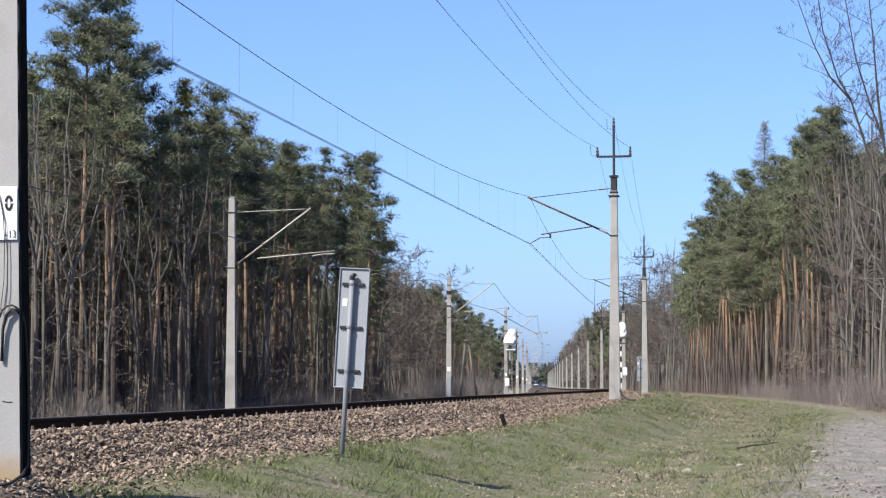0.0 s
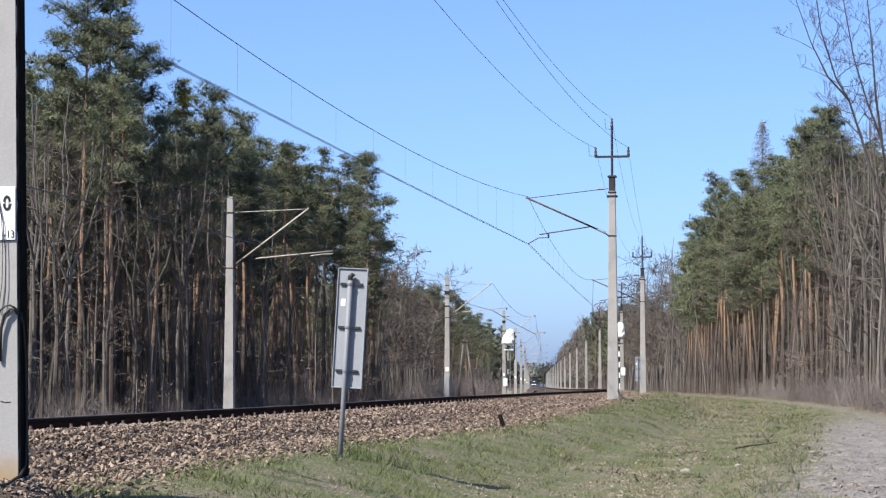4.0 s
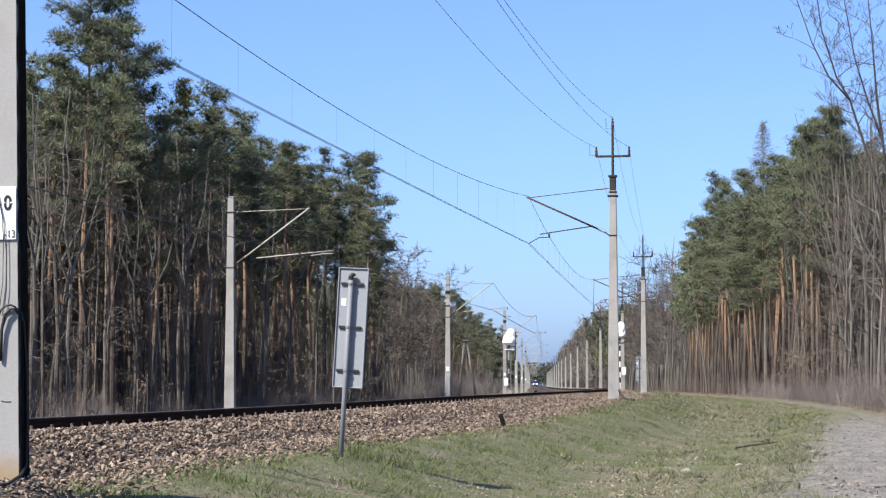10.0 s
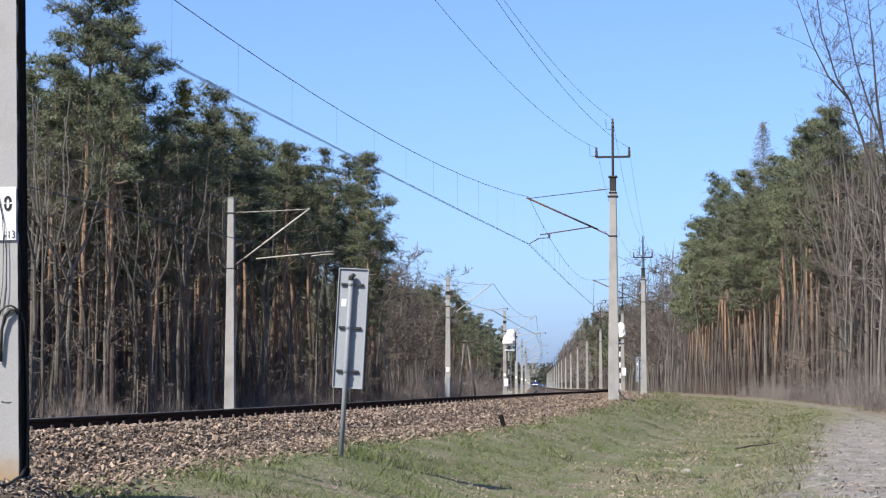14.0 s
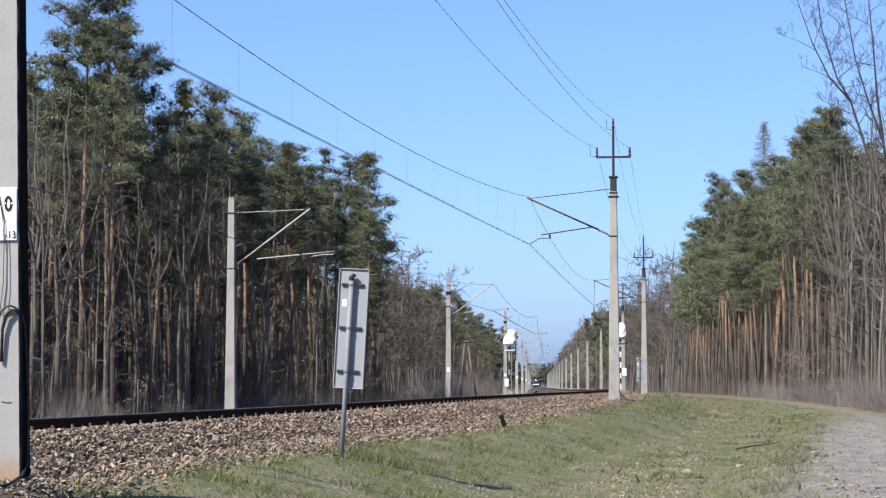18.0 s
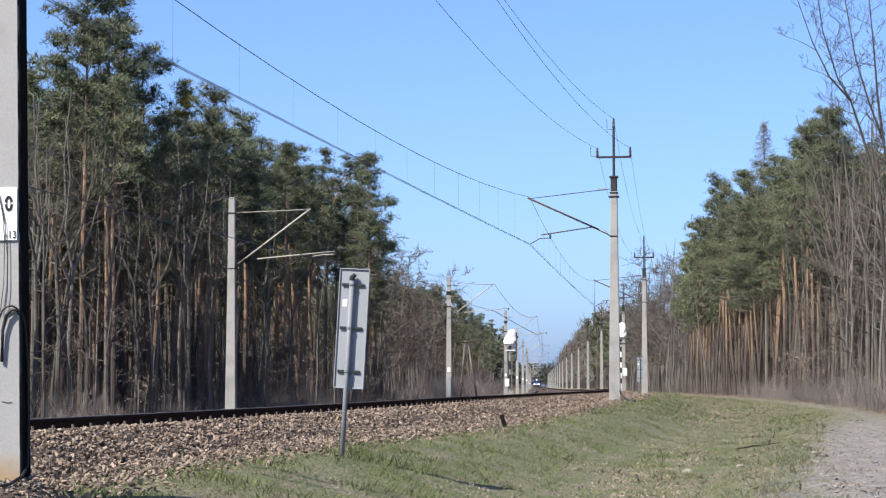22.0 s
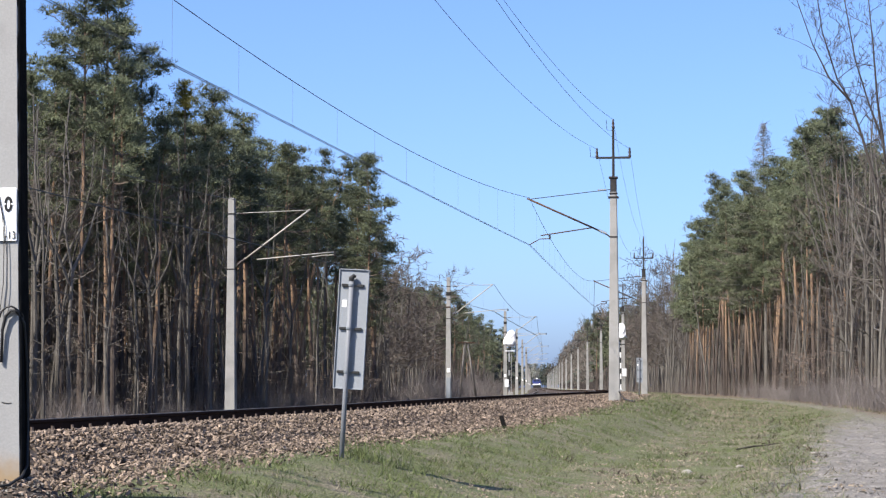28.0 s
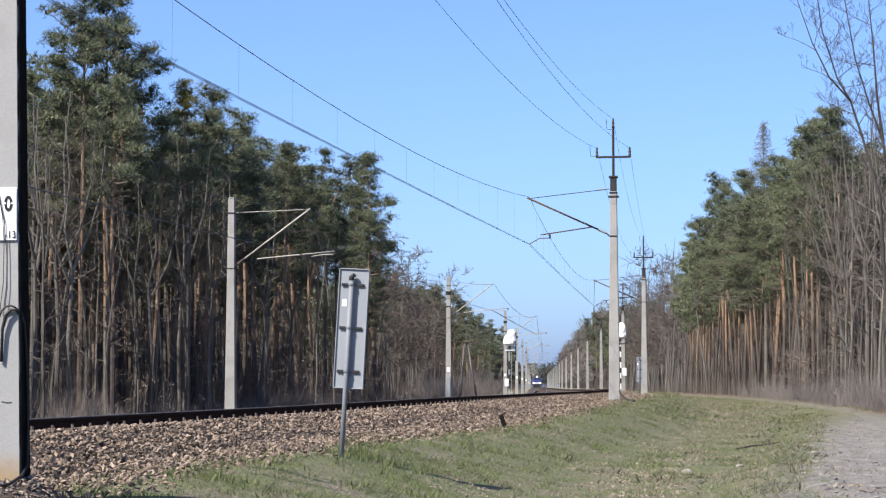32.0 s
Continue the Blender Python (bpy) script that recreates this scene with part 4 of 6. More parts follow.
def bare_meshes(seed, height, spread, twigs=3, wide=1.0, limbs=13, thin=0.0045, forked=True, stout=1.0):
    """A leafless broadleaf tree: a slender bole and rising, forking branches."""
    rng = random.Random(seed)
    tr, tw = Geo(), Geo()
    pts, p, d = [Vector((0, 0, -0.3))], Vector((0, 0, 0)), Vector((rng.uniform(-0.04, 0.04), rng.uniform(-0.04, 0.04), 1))
    n = 9
    for i in range(n):
        pts.append(p.copy())
        d = (d + Vector((rng.uniform(-0.09, 0.09), rng.uniform(-0.09, 0.09), 0.06))).normalized()
        p = p + d * height / n
    pts.append(p.copy())
    rad = [0.098 * wide * (height / 15) * (1 - 0.93 * i / (len(pts) - 1)) + 0.004 for i in range(len(pts))]
    tr.path(pts, rad, 6)

    def branch(p, d, L, r, level):
        bits = [p]
        q = p
        bits_n = 3 if level < 2 else 2
        for _ in range(bits_n):
            d = (d + Vector((rng.uniform(-0.3, 0.3), rng.uniform(-0.3, 0.3), rng.uniform(-0.12, 0.22)))).normalized()
            q = q + d * L / bits_n
            bits.append(q)
        (tr if level == 0 and forked else tw).path(bits, [r, r * 0.75, r * 0.5, r * 0.22] if bits_n == 3 else [r, r * 0.6, r * 0.25], 4 if level == 0 else 3)
        if level < twigs - 1:
            for k in range(5 if level == 0 else 4):
                t = rng.uniform(0.25, 1.0) * bits_n
                i = min(bits_n - 1, int(t))
                s = bits[i].lerp(bits[i + 1], t - i)
                o = Vector((rng.uniform(-1, 1), rng.uniform(-1, 1), rng.uniform(-0.5, 0.6))).normalized()
                branch(s, (d * 0.5 + o * 0.8).normalized(), L * rng.uniform(0.35, 0.62), max(r * 0.45, thin), level + 1)

    for k in range(limbs):
        t = rng.uniform(0.28, 0.97)
        i = t * (len(pts) - 1)
        j = int(i)
        s = pts[j].lerp(pts[min(j + 1, len(pts) - 1)], i - j)
        az = k * 2.4 + rng.uniform(-0.6, 0.6)
        o = Vector((math.cos(az), math.sin(az), rng.uniform(-0.05, 0.75))).normalized()
        branch(s, o, spread * (1.15 - 0.75 * t) * rng.uniform(0.7, 1.25), (rad[j] * 0.3 + 0.006) * stout, 0)
    return tr.mesh("trunk", BARK_BARE), tw.mesh("crown", TWIG)


def stemmed_meshes(seed, stems, foot, reach, twig=0.007, levels=3, gap=0.55, bark=None, twig_mat=None, start=0.4):
    """A leafless tree of several long stems, with crooked limbs and fine twigs."""
    rng = random.Random(seed)
    tr, tw = Geo(), Geo()

    def grow(p, d, L, r, level):
        n = 4 if level == 0 else 3
        pts = [p]
        for _ in range(n):
            d = (d + Vector((rng.uniform(-0.3, 0.3), rng.uniform(-0.3, 0.3), rng.uniform(-0.12, 0.26)))).normalized()
            pts.append(pts[-1] + d * L / n)
        (tr if level == 0 else tw).path(pts, [max(twig * 0.6, r * (1 - 0.8 * i / n)) for i in range(n + 1)], 5 if level == 0 else 3)
        if level < levels - 1:
            for k in range(max(3, int(L / (gap * (0.55, 0.5, 0.6)[level])))):
                t = rng.uniform(0.2, 1.0)
                o = Vector((rng.uniform(-1, 1), rng.uniform(-1, 1), rng.uniform(-0.2, 0.8))).normalized()
                grow(along(pts, t), (d * 0.75 + o * 0.75).normalized(), L * rng.uniform(0.28, 0.5) * (1.25 - 0.5 * t), max(twig, r * 0.42), level + 1)

    for share, stem in stems:
        pts = [Vector(p) for p in stem]
        n = len(pts)
        rad = [foot * share * (1 - 0.88 * (i / (n - 1)) ** 0.9) + twig for i in range(n)]
        tr.path(pts, rad, 7)
        length = sum((b - a).length for a, b in zip(pts, pts[1:]))
        for k in range(int(length * (1 - start) / gap)):
            t = start + (1 - start) * (k + rng.random()) / (length * (1 - start) / gap)
            az = k * 2.4 + rng.uniform(-0.7, 0.7)
            o = Vector((math.cos(az), math.sin(az), rng.uniform(0.05, 0.9))).normalized()
            i = min(n - 1, int(t * (n - 1)))
            grow(along(pts, t), o, reach * (1.2 - 0.75 * t) * rng.uniform(0.5, 1.2), max(twig, rad[i] * 0.42), 0)
    return tr.mesh("trunk", bark or BARK_BARE), tw.mesh("crown", twig_mat or TWIG)


def bare(label, meshes, group="bare trees", name="bare_tree"):
    t = thing(name, label, "tree", group=group)
    part("trunk", meshes[0], None, t)
    part("crown", meshes[1], None, t, "fine leafless twigs")
    return t


def bush_mesh(seed, height, width, stems, mat=None, twigs=6):
    rng = random.Random(seed)
    g = Geo()
    for _ in range(stems):
        a, r = rng.uniform(0, 6.283), width * math.sqrt(rng.random()) * 0.5
        p = Vector((r * math.cos(a), r * math.sin(a), -0.1))
        h = height * rng.uniform(0.45, 1.05)
        d = Vector((rng.uniform(-0.55, 0.55), rng.uniform(-0.55, 0.55), 1))
        q, e = p + d * h * 0.5, p + d * h * 0.5 + Vector((d.x * 1.6 + rng.uniform(-0.2, 0.2), d.y * 1.6, 0.9)) * h * 0.5
        g.path([p, q, e], [0.009, 0.006, 0.002], 3)
        for _ in range(twigs):
            s = p.lerp(q, rng.uniform(0.3, 1)) if rng.random() < 0.5 else q.lerp(e, rng.random())
            o = Vector((rng.uniform(-1, 1), rng.uniform(-1, 1), rng.uniform(0.2, 1.2)))
            g.path([s, s + o * h * rng.uniform(0.12, 0.34)], [0.0045, 0.002], 3)
    return g.mesh("thicket", mat or BUSH)


def plant(base, m):
    """A further copy of a tree that stands already, at the pose and scale m."""
    k = base.scale
    return copy_thing(base, m @ Matrix.Diagonal((1 / k.x, 1 / k.y, 1 / k.z, 1)))


def place(maker, kinds, spots, rng, smin=0.9, smax=1.1, clear=(0, 0, 0, 0)):
    """Copies of the ready trees on the plan: (u, y, height factor or None, kind or None); clear: x and y bounds left free."""
    used = set()
    for u, y, h, kind in spots:
        x, yy = on_line(y, u)
        k = rng.randrange(len(kinds)) if kind is None else kind
        s = h if h else rng.uniform(smin, smax)
        m = Matrix.LocRotScale((x, yy, ground_z(u, y) - 0.05), Euler((rng.uniform(-0.025, 0.025), rng.uniform(-0.025, 0.025), rng.uniform(0, 6.283))), (s * rng.uniform(0.9, 1.1), s * rng.uniform(0.9, 1.1), s))
        if k not in used:
            used.add(k)
            kinds[k].matrix_basis = m
        elif not (clear[0] < x < clear[1] and clear[2] < yy < clear[3]):
            plant(kinds[k], m)


def leafy_meshes(seed, height):
    """A young oak that has kept its brown leaves."""
    rng = random.Random(seed)
    trunk, crown = bare_meshes(seed, height, 2.4, 2, 0.8, forked=False)
    g = Geo()
    for k, p in enumerate([v.co.copy() for v in crown.vertices]):
        if rng.random() < 0.35 and p.z < height * 0.75:
            for _ in range(2):
                a = Vector((rng.uniform(-1, 1), rng.uniform(-1, 1), rng.uniform(-0.8, 0.3))).normalized() * 0.07
                b = a.orthogonal().normalized() * 0.045
                c = p + Vector((rng.gauss(0, 0.12), rng.gauss(0, 0.12), rng.gauss(0, 0.1)))
                g.add([c - a, c + b, c + a, c - b], [(0, 1, 2, 3)])
    return trunk, crown, g.mesh("leaves", OAK_LEAF)


def merged_copies(name, meshes, mats):
    """One mesh of many copies of ready meshes: the inner wood, where no tree can be told from the next."""
    vs, fs, k = [], [], 0
    cache = {}
    for me, m in zip(meshes, mats):
        if me.name not in cache:
            cache[me.name] = (np.array([v.co[:] for v in me.vertices]), [tuple(p.vertices) for p in me.polygons])
        sv, sf = cache[me.name]
        a = np.array(m)
        vs.append(sv @ a[:3, :3].T + a[:3, 3])
        fs += [tuple(j + k for j in f) for f in sf]
        k += len(sv)
    out = bpy.data.meshes.new(name)
    out.from_pydata(np.concatenate(vs).tolist(), [], fs)
    out.materials.append(meshes[0].materials[0])
    return out


def edge_l(y):
    return -float(spacing(y)) - 12.3


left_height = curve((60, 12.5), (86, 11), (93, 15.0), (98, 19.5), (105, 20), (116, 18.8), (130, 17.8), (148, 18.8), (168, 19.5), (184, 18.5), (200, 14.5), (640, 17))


# how far the gusts push the tall crowns aside, in degrees: (seconds, degrees)
GUSTS_WEST = ((0, -0.06), (1, 0.1), (2, 0.5), (3, 0.45), (5.5, -0.14), (6, 0.05), (7, 0.06), (8, 0.08), (9, 0.26), (10, 0.5), (11, 0.5), (12, 0.44), (13, 0.46), (14, 0.6), (16.5, -0.12), (17, -0.05), (18, 0.06), (19, 0.05), (20, -0.26), (21, -0.32), (22, -0.06), (23, -0.05), (24, -0.13), (25, -0.26), (28, -0.32), (30, -0.26), (31, -0.32), (32, -0.44))
GUSTS_EAST = ((0, -0.18), (1, -0.24), (2, -0.5), (3, -0.68), (5.5, -0.06), (6, 0.06), (7, 0.24), (8, 0.76), (9, 0.82), (10, 0.42), (11, 0.06), (12, 0.24), (13, 0.3), (14, 0.22), (16.5, -0.35), (17, -0.36), (18, -0.18), (19, -0.06), (20, -0.18), (22, -0.16), (24, -0.06), (25, -0.18), (28, -0.06), (29, 0.24), (30, 0.12), (31, 0.12), (32, 0.24))
GUSTS_LARCH = ((0, 0.0), (1, 0.05), (2, 0.13), (3, 0.04), (5.5, -0.08), (6, 0.02), (7, 0.18), (8, 0.16), (9, 0.05), (10, -0.08), (11, 0.13), (12, 0.4), (13, 0.18), (14, -0.09), (16.5, 0.12), (18, 0.0), (19, -0.09), (20, 0.0), (22, -0.08), (24, -0.08), (28, -0.13), (30, -0.13), (32, -0.08))
SWAYING = []


def build_woods():
    rng, glade = random.Random(11), random.Random(12)
    fine = [pine("tall forest pine with an orange upper trunk and dark green crown", pine_meshes(40 + i, 19.0, c, w, n, 46, 0.165, None, 0.85, 0.52, 18, k)) for i, (c, w, n, k) in enumerate(((0.5, 2.7, 28, 1.0), (0.63, 2.7, 24, 1.15), (0.46, 2.9, 30, 0.9), (0.65, 2.9, 24, 1.05), (0.6, 2.6, 25, 1.25), (0.44, 2.7, 30, 0.95)))]
    light = [pine("slender pine deep in the wood with a thin crown", pine_meshes(70 + i, 18.5, 0.45, 2.9, 18, 13, 0.3, None, 1.3, 0.62, 8, 0.95), "inner pines", "slender_pine") for i in range(3)]
    bares = [bare("leafless grey-barked broadleaf tree with fine twigs", bare_meshes(90 + i, 14.0, s)) for i, s in enumerate((3.4, 2.8, 3.8, 3.0, 2.5))]
    far_bares = [bare("distant leafless broadleaf tree with rising limbs", bare_meshes(110 + i, 14.0, 3.6, 2, 1.3), "distant bare trees", "distant_tree") for i in range(3)]
    thin = [bare("slim leafless sapling at the edge of the wood", bare_meshes(120 + i, 9.0, 2.0, 3, 0.7), "saplings", "sapling") for i in range(3)]
    bushes = []
    for i, (h, w) in enumerate(((1.6, 2.4), (2.3, 3.0), (1.2, 2.0))):
        b = thing("thicket_bush", "brown leafless thicket at the edge of the wood", "bush", group="thicket")
        part("shrub", bush_mesh(150 + i, h, w, 60), None, b)
        bushes.append(b)

    p_f, p_l, b_f, b_d, t_f, bu, deep, deep_bu, deep2 = [], [], [], [], [], [], [], [], []
    # wood on the far side of the tracks
    y = 62.0
    while y < 192:
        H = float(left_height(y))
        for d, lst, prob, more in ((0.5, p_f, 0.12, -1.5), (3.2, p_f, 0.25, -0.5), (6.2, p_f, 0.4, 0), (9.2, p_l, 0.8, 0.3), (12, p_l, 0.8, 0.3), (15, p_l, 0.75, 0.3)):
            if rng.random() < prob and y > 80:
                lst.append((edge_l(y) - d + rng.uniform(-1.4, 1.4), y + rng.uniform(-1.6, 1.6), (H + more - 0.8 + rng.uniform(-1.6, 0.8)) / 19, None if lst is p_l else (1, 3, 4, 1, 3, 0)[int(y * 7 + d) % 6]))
        for d in (19, 25, 31, 38, 46, 55):
            spot = (edge_l(y) - d + rng.uniform(-2, 2), y + rng.uniform(-1.7, 1.7), rng.uniform(0.8, 1.0))
            if y > 118 or glade.random() < 0.25:
                deep.append(spot)
        for d in (-1.0, 2.0):
            if rng.random() < (0.36 if y > 90 else 0.8):
                b_f.append((edge_l(y) - d + rng.uniform(-1, 1), y + rng.uniform(-2, 2), rng.uniform(0.6, 0.95), None))
            if rng.random() < 0.14:
                t_f.append((edge_l(y) - d + rng.uniform(-1, 1), y + rng.uniform(-2, 2), rng.uniform(0.7, 1.2), None))
        for d in (-1.2, 1.6):
            bu.append((edge_l(y) - d + rng.uniform(-0.8, 0.8), y + rng.uniform(-1, 1), rng.uniform(0.4, 0.8), None))
        for d in (1, 2.5, 4, 5.5, 7, 9, 11, 13, 15, 20, 26, 34, 44):
            deep_bu.append((edge_l(y) - d + rng.uniform(-1.5, 1.5), y + rng.uniform(-1.7, 1.7), rng.uniform(0.9, 1.9)))
        y += 3.4
    # unseen pines left of the view, added to cast shade on the wood's edge
    y = 34.0
    while y < 80:
        for d in (0.5, 4, 8, 12, 16, 21):
            if rng.random() < 0.75 and (y < 56 or d >= 12):
                p_l.append((edge_l(y) - d + rng.uniform(-1.4, 1.4), y + rng.uniform(-1.6, 1.6), rng.uniform(0.9, 1.08), None))
        y += 3.8
    y = 192.0
    while y < 640:
        for d, prob in ((0.5, 0.8), (3.5, 0.8), (7, 0.7)):
            if rng.random() < prob * (1 if y < 250 else 0.25):
                (b_f if y < 260 else b_d).append((edge_l(y) - d + rng.uniform(-1.5, 1.5), y + rng.uniform(-3, 3), rng.uniform(0.88, 1.12) * (1 if y < 300 else 1.1), None))
        for d in (5, 8, 10, 13) if y < 250 else (2.5, 5, 7.5, 10, 13):
            if rng.random() < 0.8:
                p_l.append((edge_l(y) - d + rng.uniform(-2, 2), y + rng.uniform(-3, 3), rng.uniform(0.75, 0.95) * (0.55 if y < 275 else 1), None))
        for d in (-4.5, -2.5, -1, 1):
            if rng.random() < 0.7:
                (bu if y < 330 else deep_bu).append((edge_l(y) - d + rng.uniform(-1, 1), y + rng.uniform(-2, 2), rng.uniform(1.0, 1.8), None)[:4 if y < 330 else 3])
        y += 6.5 if y < 330 else 11
    y = 190.0
    while y < 660:
        for d in (11, 15, 19, 24, 30, 38, 47):
            deep2.append((edge_l(y) - d + rng.uniform(-2, 2), y + rng.uniform(-3, 3), rng.uniform(0.8, 1.0) * (0.62 if y < 275 else 1)))
        y += 4.6 if y < 350 else 7.5
    # wood on the near side, beyond the dirt track
    y = 66.0
    while y < 640:
        st = 3.6 if y < 180 else (4.4 if y < 330 else (6.5 if y < 440 else 11.0))
        pines_here = 172 < y < 300 or y > 470
        for d, prob in ((1.2, 0.85), (4.5, 0.85), (8, 0.8), (11, 0.7), (14, 0.7)):
            if rng.random() < prob * (0.62 if y < 172 else 1.0):
                spot = (14.2 + d + rng.uniform(-1.4, 1.4), y + rng.uniform(-2, 2))
                if (pines_here and rng.random() < 0.85) or (150 < y <= 172 and 3 < d < 10 and rng.random() < 0.7):
                    (p_f if y < 240 and d < 6 else p_l).append((*spot, rng.uniform(0.96, 1.12) * (1.0 if d < 3 else 1.07), None))
                else:
                    (b_f if y < 240 else b_d).append((*spot, rng.uniform(0.85, 1.2) * (1.4 if y > 300 else 1.0), None))
        for d in (17, 22, 28, 35):
            deep.append((14.2 + d + rng.uniform(-2, 2), y + rng.uniform(-2, 2), rng.uniform(0.85, 1.0)))
        for d in (-0.5, 1.6):
            (bu if y < 200 else deep_bu).append((14.2 + d + rng.uniform(-0.6, 0.6), y + rng.uniform(-1.5, 1.5), rng.uniform(0.6, 1.15), None)[:4 if y < 200 else 3])
        for d in (4, 8, 13, 19):
            deep_bu.append((14.2 + d + rng.uniform(-1.5, 1.5), y + rng.uniform(-2, 2), rng.uniform(0.9, 1.9)))
        if rng.random() < 0.35:
            t_f.append((14.5 + rng.uniform(0, 3), y, rng.uniform(0.7, 1.2), None))
        y += st
    # broadleaves alone stand on the far side between the two blocks of pine
    place(None, fine, p_f, rng, clear=(-7.0, -0.5, 188, 306))
    # the nearest 290 slender pines stand by themselves, the rest join the inner wood
    p_l.sort(key=lambda spot: (spot[1] < 80, spot[1]))
    deep2 += [spot[:3] for spot in p_l[290:] if spot[1] > 80]
    # the added out-of-view shading pines past that count join it too
    deep += [spot[:3] for spot in p_l[290:] if spot[1] <= 80]
    place(None, light, p_l[:290], rng, clear=(-7.0, -0.5, 188, 306))
    place(None, bares, b_f, rng, clear=(-2.4, -1.9, 210, 212.5))
    place(None, far_bares, b_d, rng)
    place(None, thin, t_f, rng)
    place(None, bushes, bu, rng)

    def deep_poses(spots):
        out = []
        for u, y, s in spots:
            x, yy = on_line(y, u)
            out.append(Matrix.LocRotScale((x, yy, ground_z(u, y) - 0.05), Euler((0, 0, rng.uniform(0, 6.283))), (s, s, s)))
        return out

    coarse = pine_meshes(200, 18.5, 0.4, 2.7, 9, 3, 0.85, None, 1.7, 0.7, 3)
    ms = deep_poses(deep)
    inner = thing("inner_wood", "dim crowded pines deep inside the wood", "trees", kind="stuff")
    for nm, me in zip(("trunks", "crowns", "limbs"), coarse):
        tagged(part(nm, merged_copies(nm, [me] * len(ms), ms), None, inner), kind="stuff")
    coarse = pine_meshes(205, 18.5, 0.34, 2.8, 9, 5, 0.6, None, 1.4, 0.75, 0)
    ms = deep_poses(deep2)
    for nm, me in zip(("trunks", "crowns"), coarse):
        tagged(part(nm, merged_copies(nm, [me] * len(ms), ms), None, inner), kind="stuff")
    under = thing("undergrowth", "brown leafless undergrowth between the trunks", "undergrowth", kind="stuff")
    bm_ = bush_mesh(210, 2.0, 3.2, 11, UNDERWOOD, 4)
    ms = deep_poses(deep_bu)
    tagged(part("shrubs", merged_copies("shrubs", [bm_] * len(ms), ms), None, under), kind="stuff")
    poles = Geo()
    for side, n in ((-1, 3600), (1, 3400)):
        for _ in range(n):
            y = rng.uniform(58, 200) if side < 0 else 62 + 270 * rng.random() ** 1.4
            u = edge_l(y) - rng.uniform(9, 85) if side < 0 else 14.2 + rng.uniform(9, 80)
            x, yy = on_line(y, u)
            z, h, r = ground_z(u, y) - 0.1, rng.uniform(9, 16), rng.uniform(0.06, 0.2)
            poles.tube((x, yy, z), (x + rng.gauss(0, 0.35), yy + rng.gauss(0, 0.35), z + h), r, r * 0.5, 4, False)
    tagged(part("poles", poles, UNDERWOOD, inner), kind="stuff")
    # a feathery larch above the pines, a leaning broadleaf by the dirt track, young oaks in brown leaf
    oaks = []
    for i in range(2):
        tr, cr, lv = leafy_meshes(230 + i, 5.0)
        o = thing("young_oak", "young oak that keeps its withered brown leaves", "tree", group="young oaks")
        part("trunk", tr, None, o), part("crown", cr, None, o, "bare twigs"), part("foliage", lv, None, o, "withered brown leaves")
        oaks.append(o)
    place(None, oaks, [(16.2, 138, None, None), (16.8, 148, None, None), (edge_l(140) - 0.5, 140, None, None), (edge_l(128) + 0.5, 128, 0.8, None), (edge_l(158) - 1, 158, None, None)], rng, 0.8, 1.2)
    for x, y, s in ((-13.2, 99, 0.45), (-14.6, 102, 0.55), (-11.6, 111, 0.5), (-10.6, 118, 0.6), (-9.2, 126, 0.5), (-8.2, 137, 0.6), (-6.9, 147, 0.5), (-5.6, 158, 0.55), (23.2, 131, 0.85), (22.9, 138, 0.9), (25.3, 124, 0.6)):
        plant(oaks[int(x * 10) % 2], Matrix.LocRotScale((x, y, on_ground(x, y) - 0.05), Euler((0, 0, x * 9)), (s, s, s)))
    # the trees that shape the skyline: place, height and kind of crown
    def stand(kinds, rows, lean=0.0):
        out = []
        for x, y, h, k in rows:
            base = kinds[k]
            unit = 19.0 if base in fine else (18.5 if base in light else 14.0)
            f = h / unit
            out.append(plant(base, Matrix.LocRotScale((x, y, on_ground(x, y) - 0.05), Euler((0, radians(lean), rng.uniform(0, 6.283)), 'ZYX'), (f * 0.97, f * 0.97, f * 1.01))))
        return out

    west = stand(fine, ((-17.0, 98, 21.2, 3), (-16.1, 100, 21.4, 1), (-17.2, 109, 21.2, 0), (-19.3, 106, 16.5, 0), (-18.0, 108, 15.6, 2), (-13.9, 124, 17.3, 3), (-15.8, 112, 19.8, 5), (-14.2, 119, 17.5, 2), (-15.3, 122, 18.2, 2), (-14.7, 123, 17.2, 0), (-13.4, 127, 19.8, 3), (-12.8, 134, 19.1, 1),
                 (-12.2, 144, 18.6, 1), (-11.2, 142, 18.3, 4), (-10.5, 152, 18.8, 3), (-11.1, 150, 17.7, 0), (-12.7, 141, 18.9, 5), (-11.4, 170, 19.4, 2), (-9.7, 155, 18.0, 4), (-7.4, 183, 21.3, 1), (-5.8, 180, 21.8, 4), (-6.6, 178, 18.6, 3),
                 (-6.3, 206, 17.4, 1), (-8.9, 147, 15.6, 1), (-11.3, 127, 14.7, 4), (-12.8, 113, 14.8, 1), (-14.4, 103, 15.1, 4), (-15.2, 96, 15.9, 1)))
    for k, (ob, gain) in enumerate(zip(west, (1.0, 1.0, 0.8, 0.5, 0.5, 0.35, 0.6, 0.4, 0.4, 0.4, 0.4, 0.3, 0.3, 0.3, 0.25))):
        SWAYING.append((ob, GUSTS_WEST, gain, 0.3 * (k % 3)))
    for k in range(20):
        y = 94 + 95 * (k + glade.random()) / 20
        x, yy = on_line(y, edge_l(y) - glade.uniform(-1, 8))
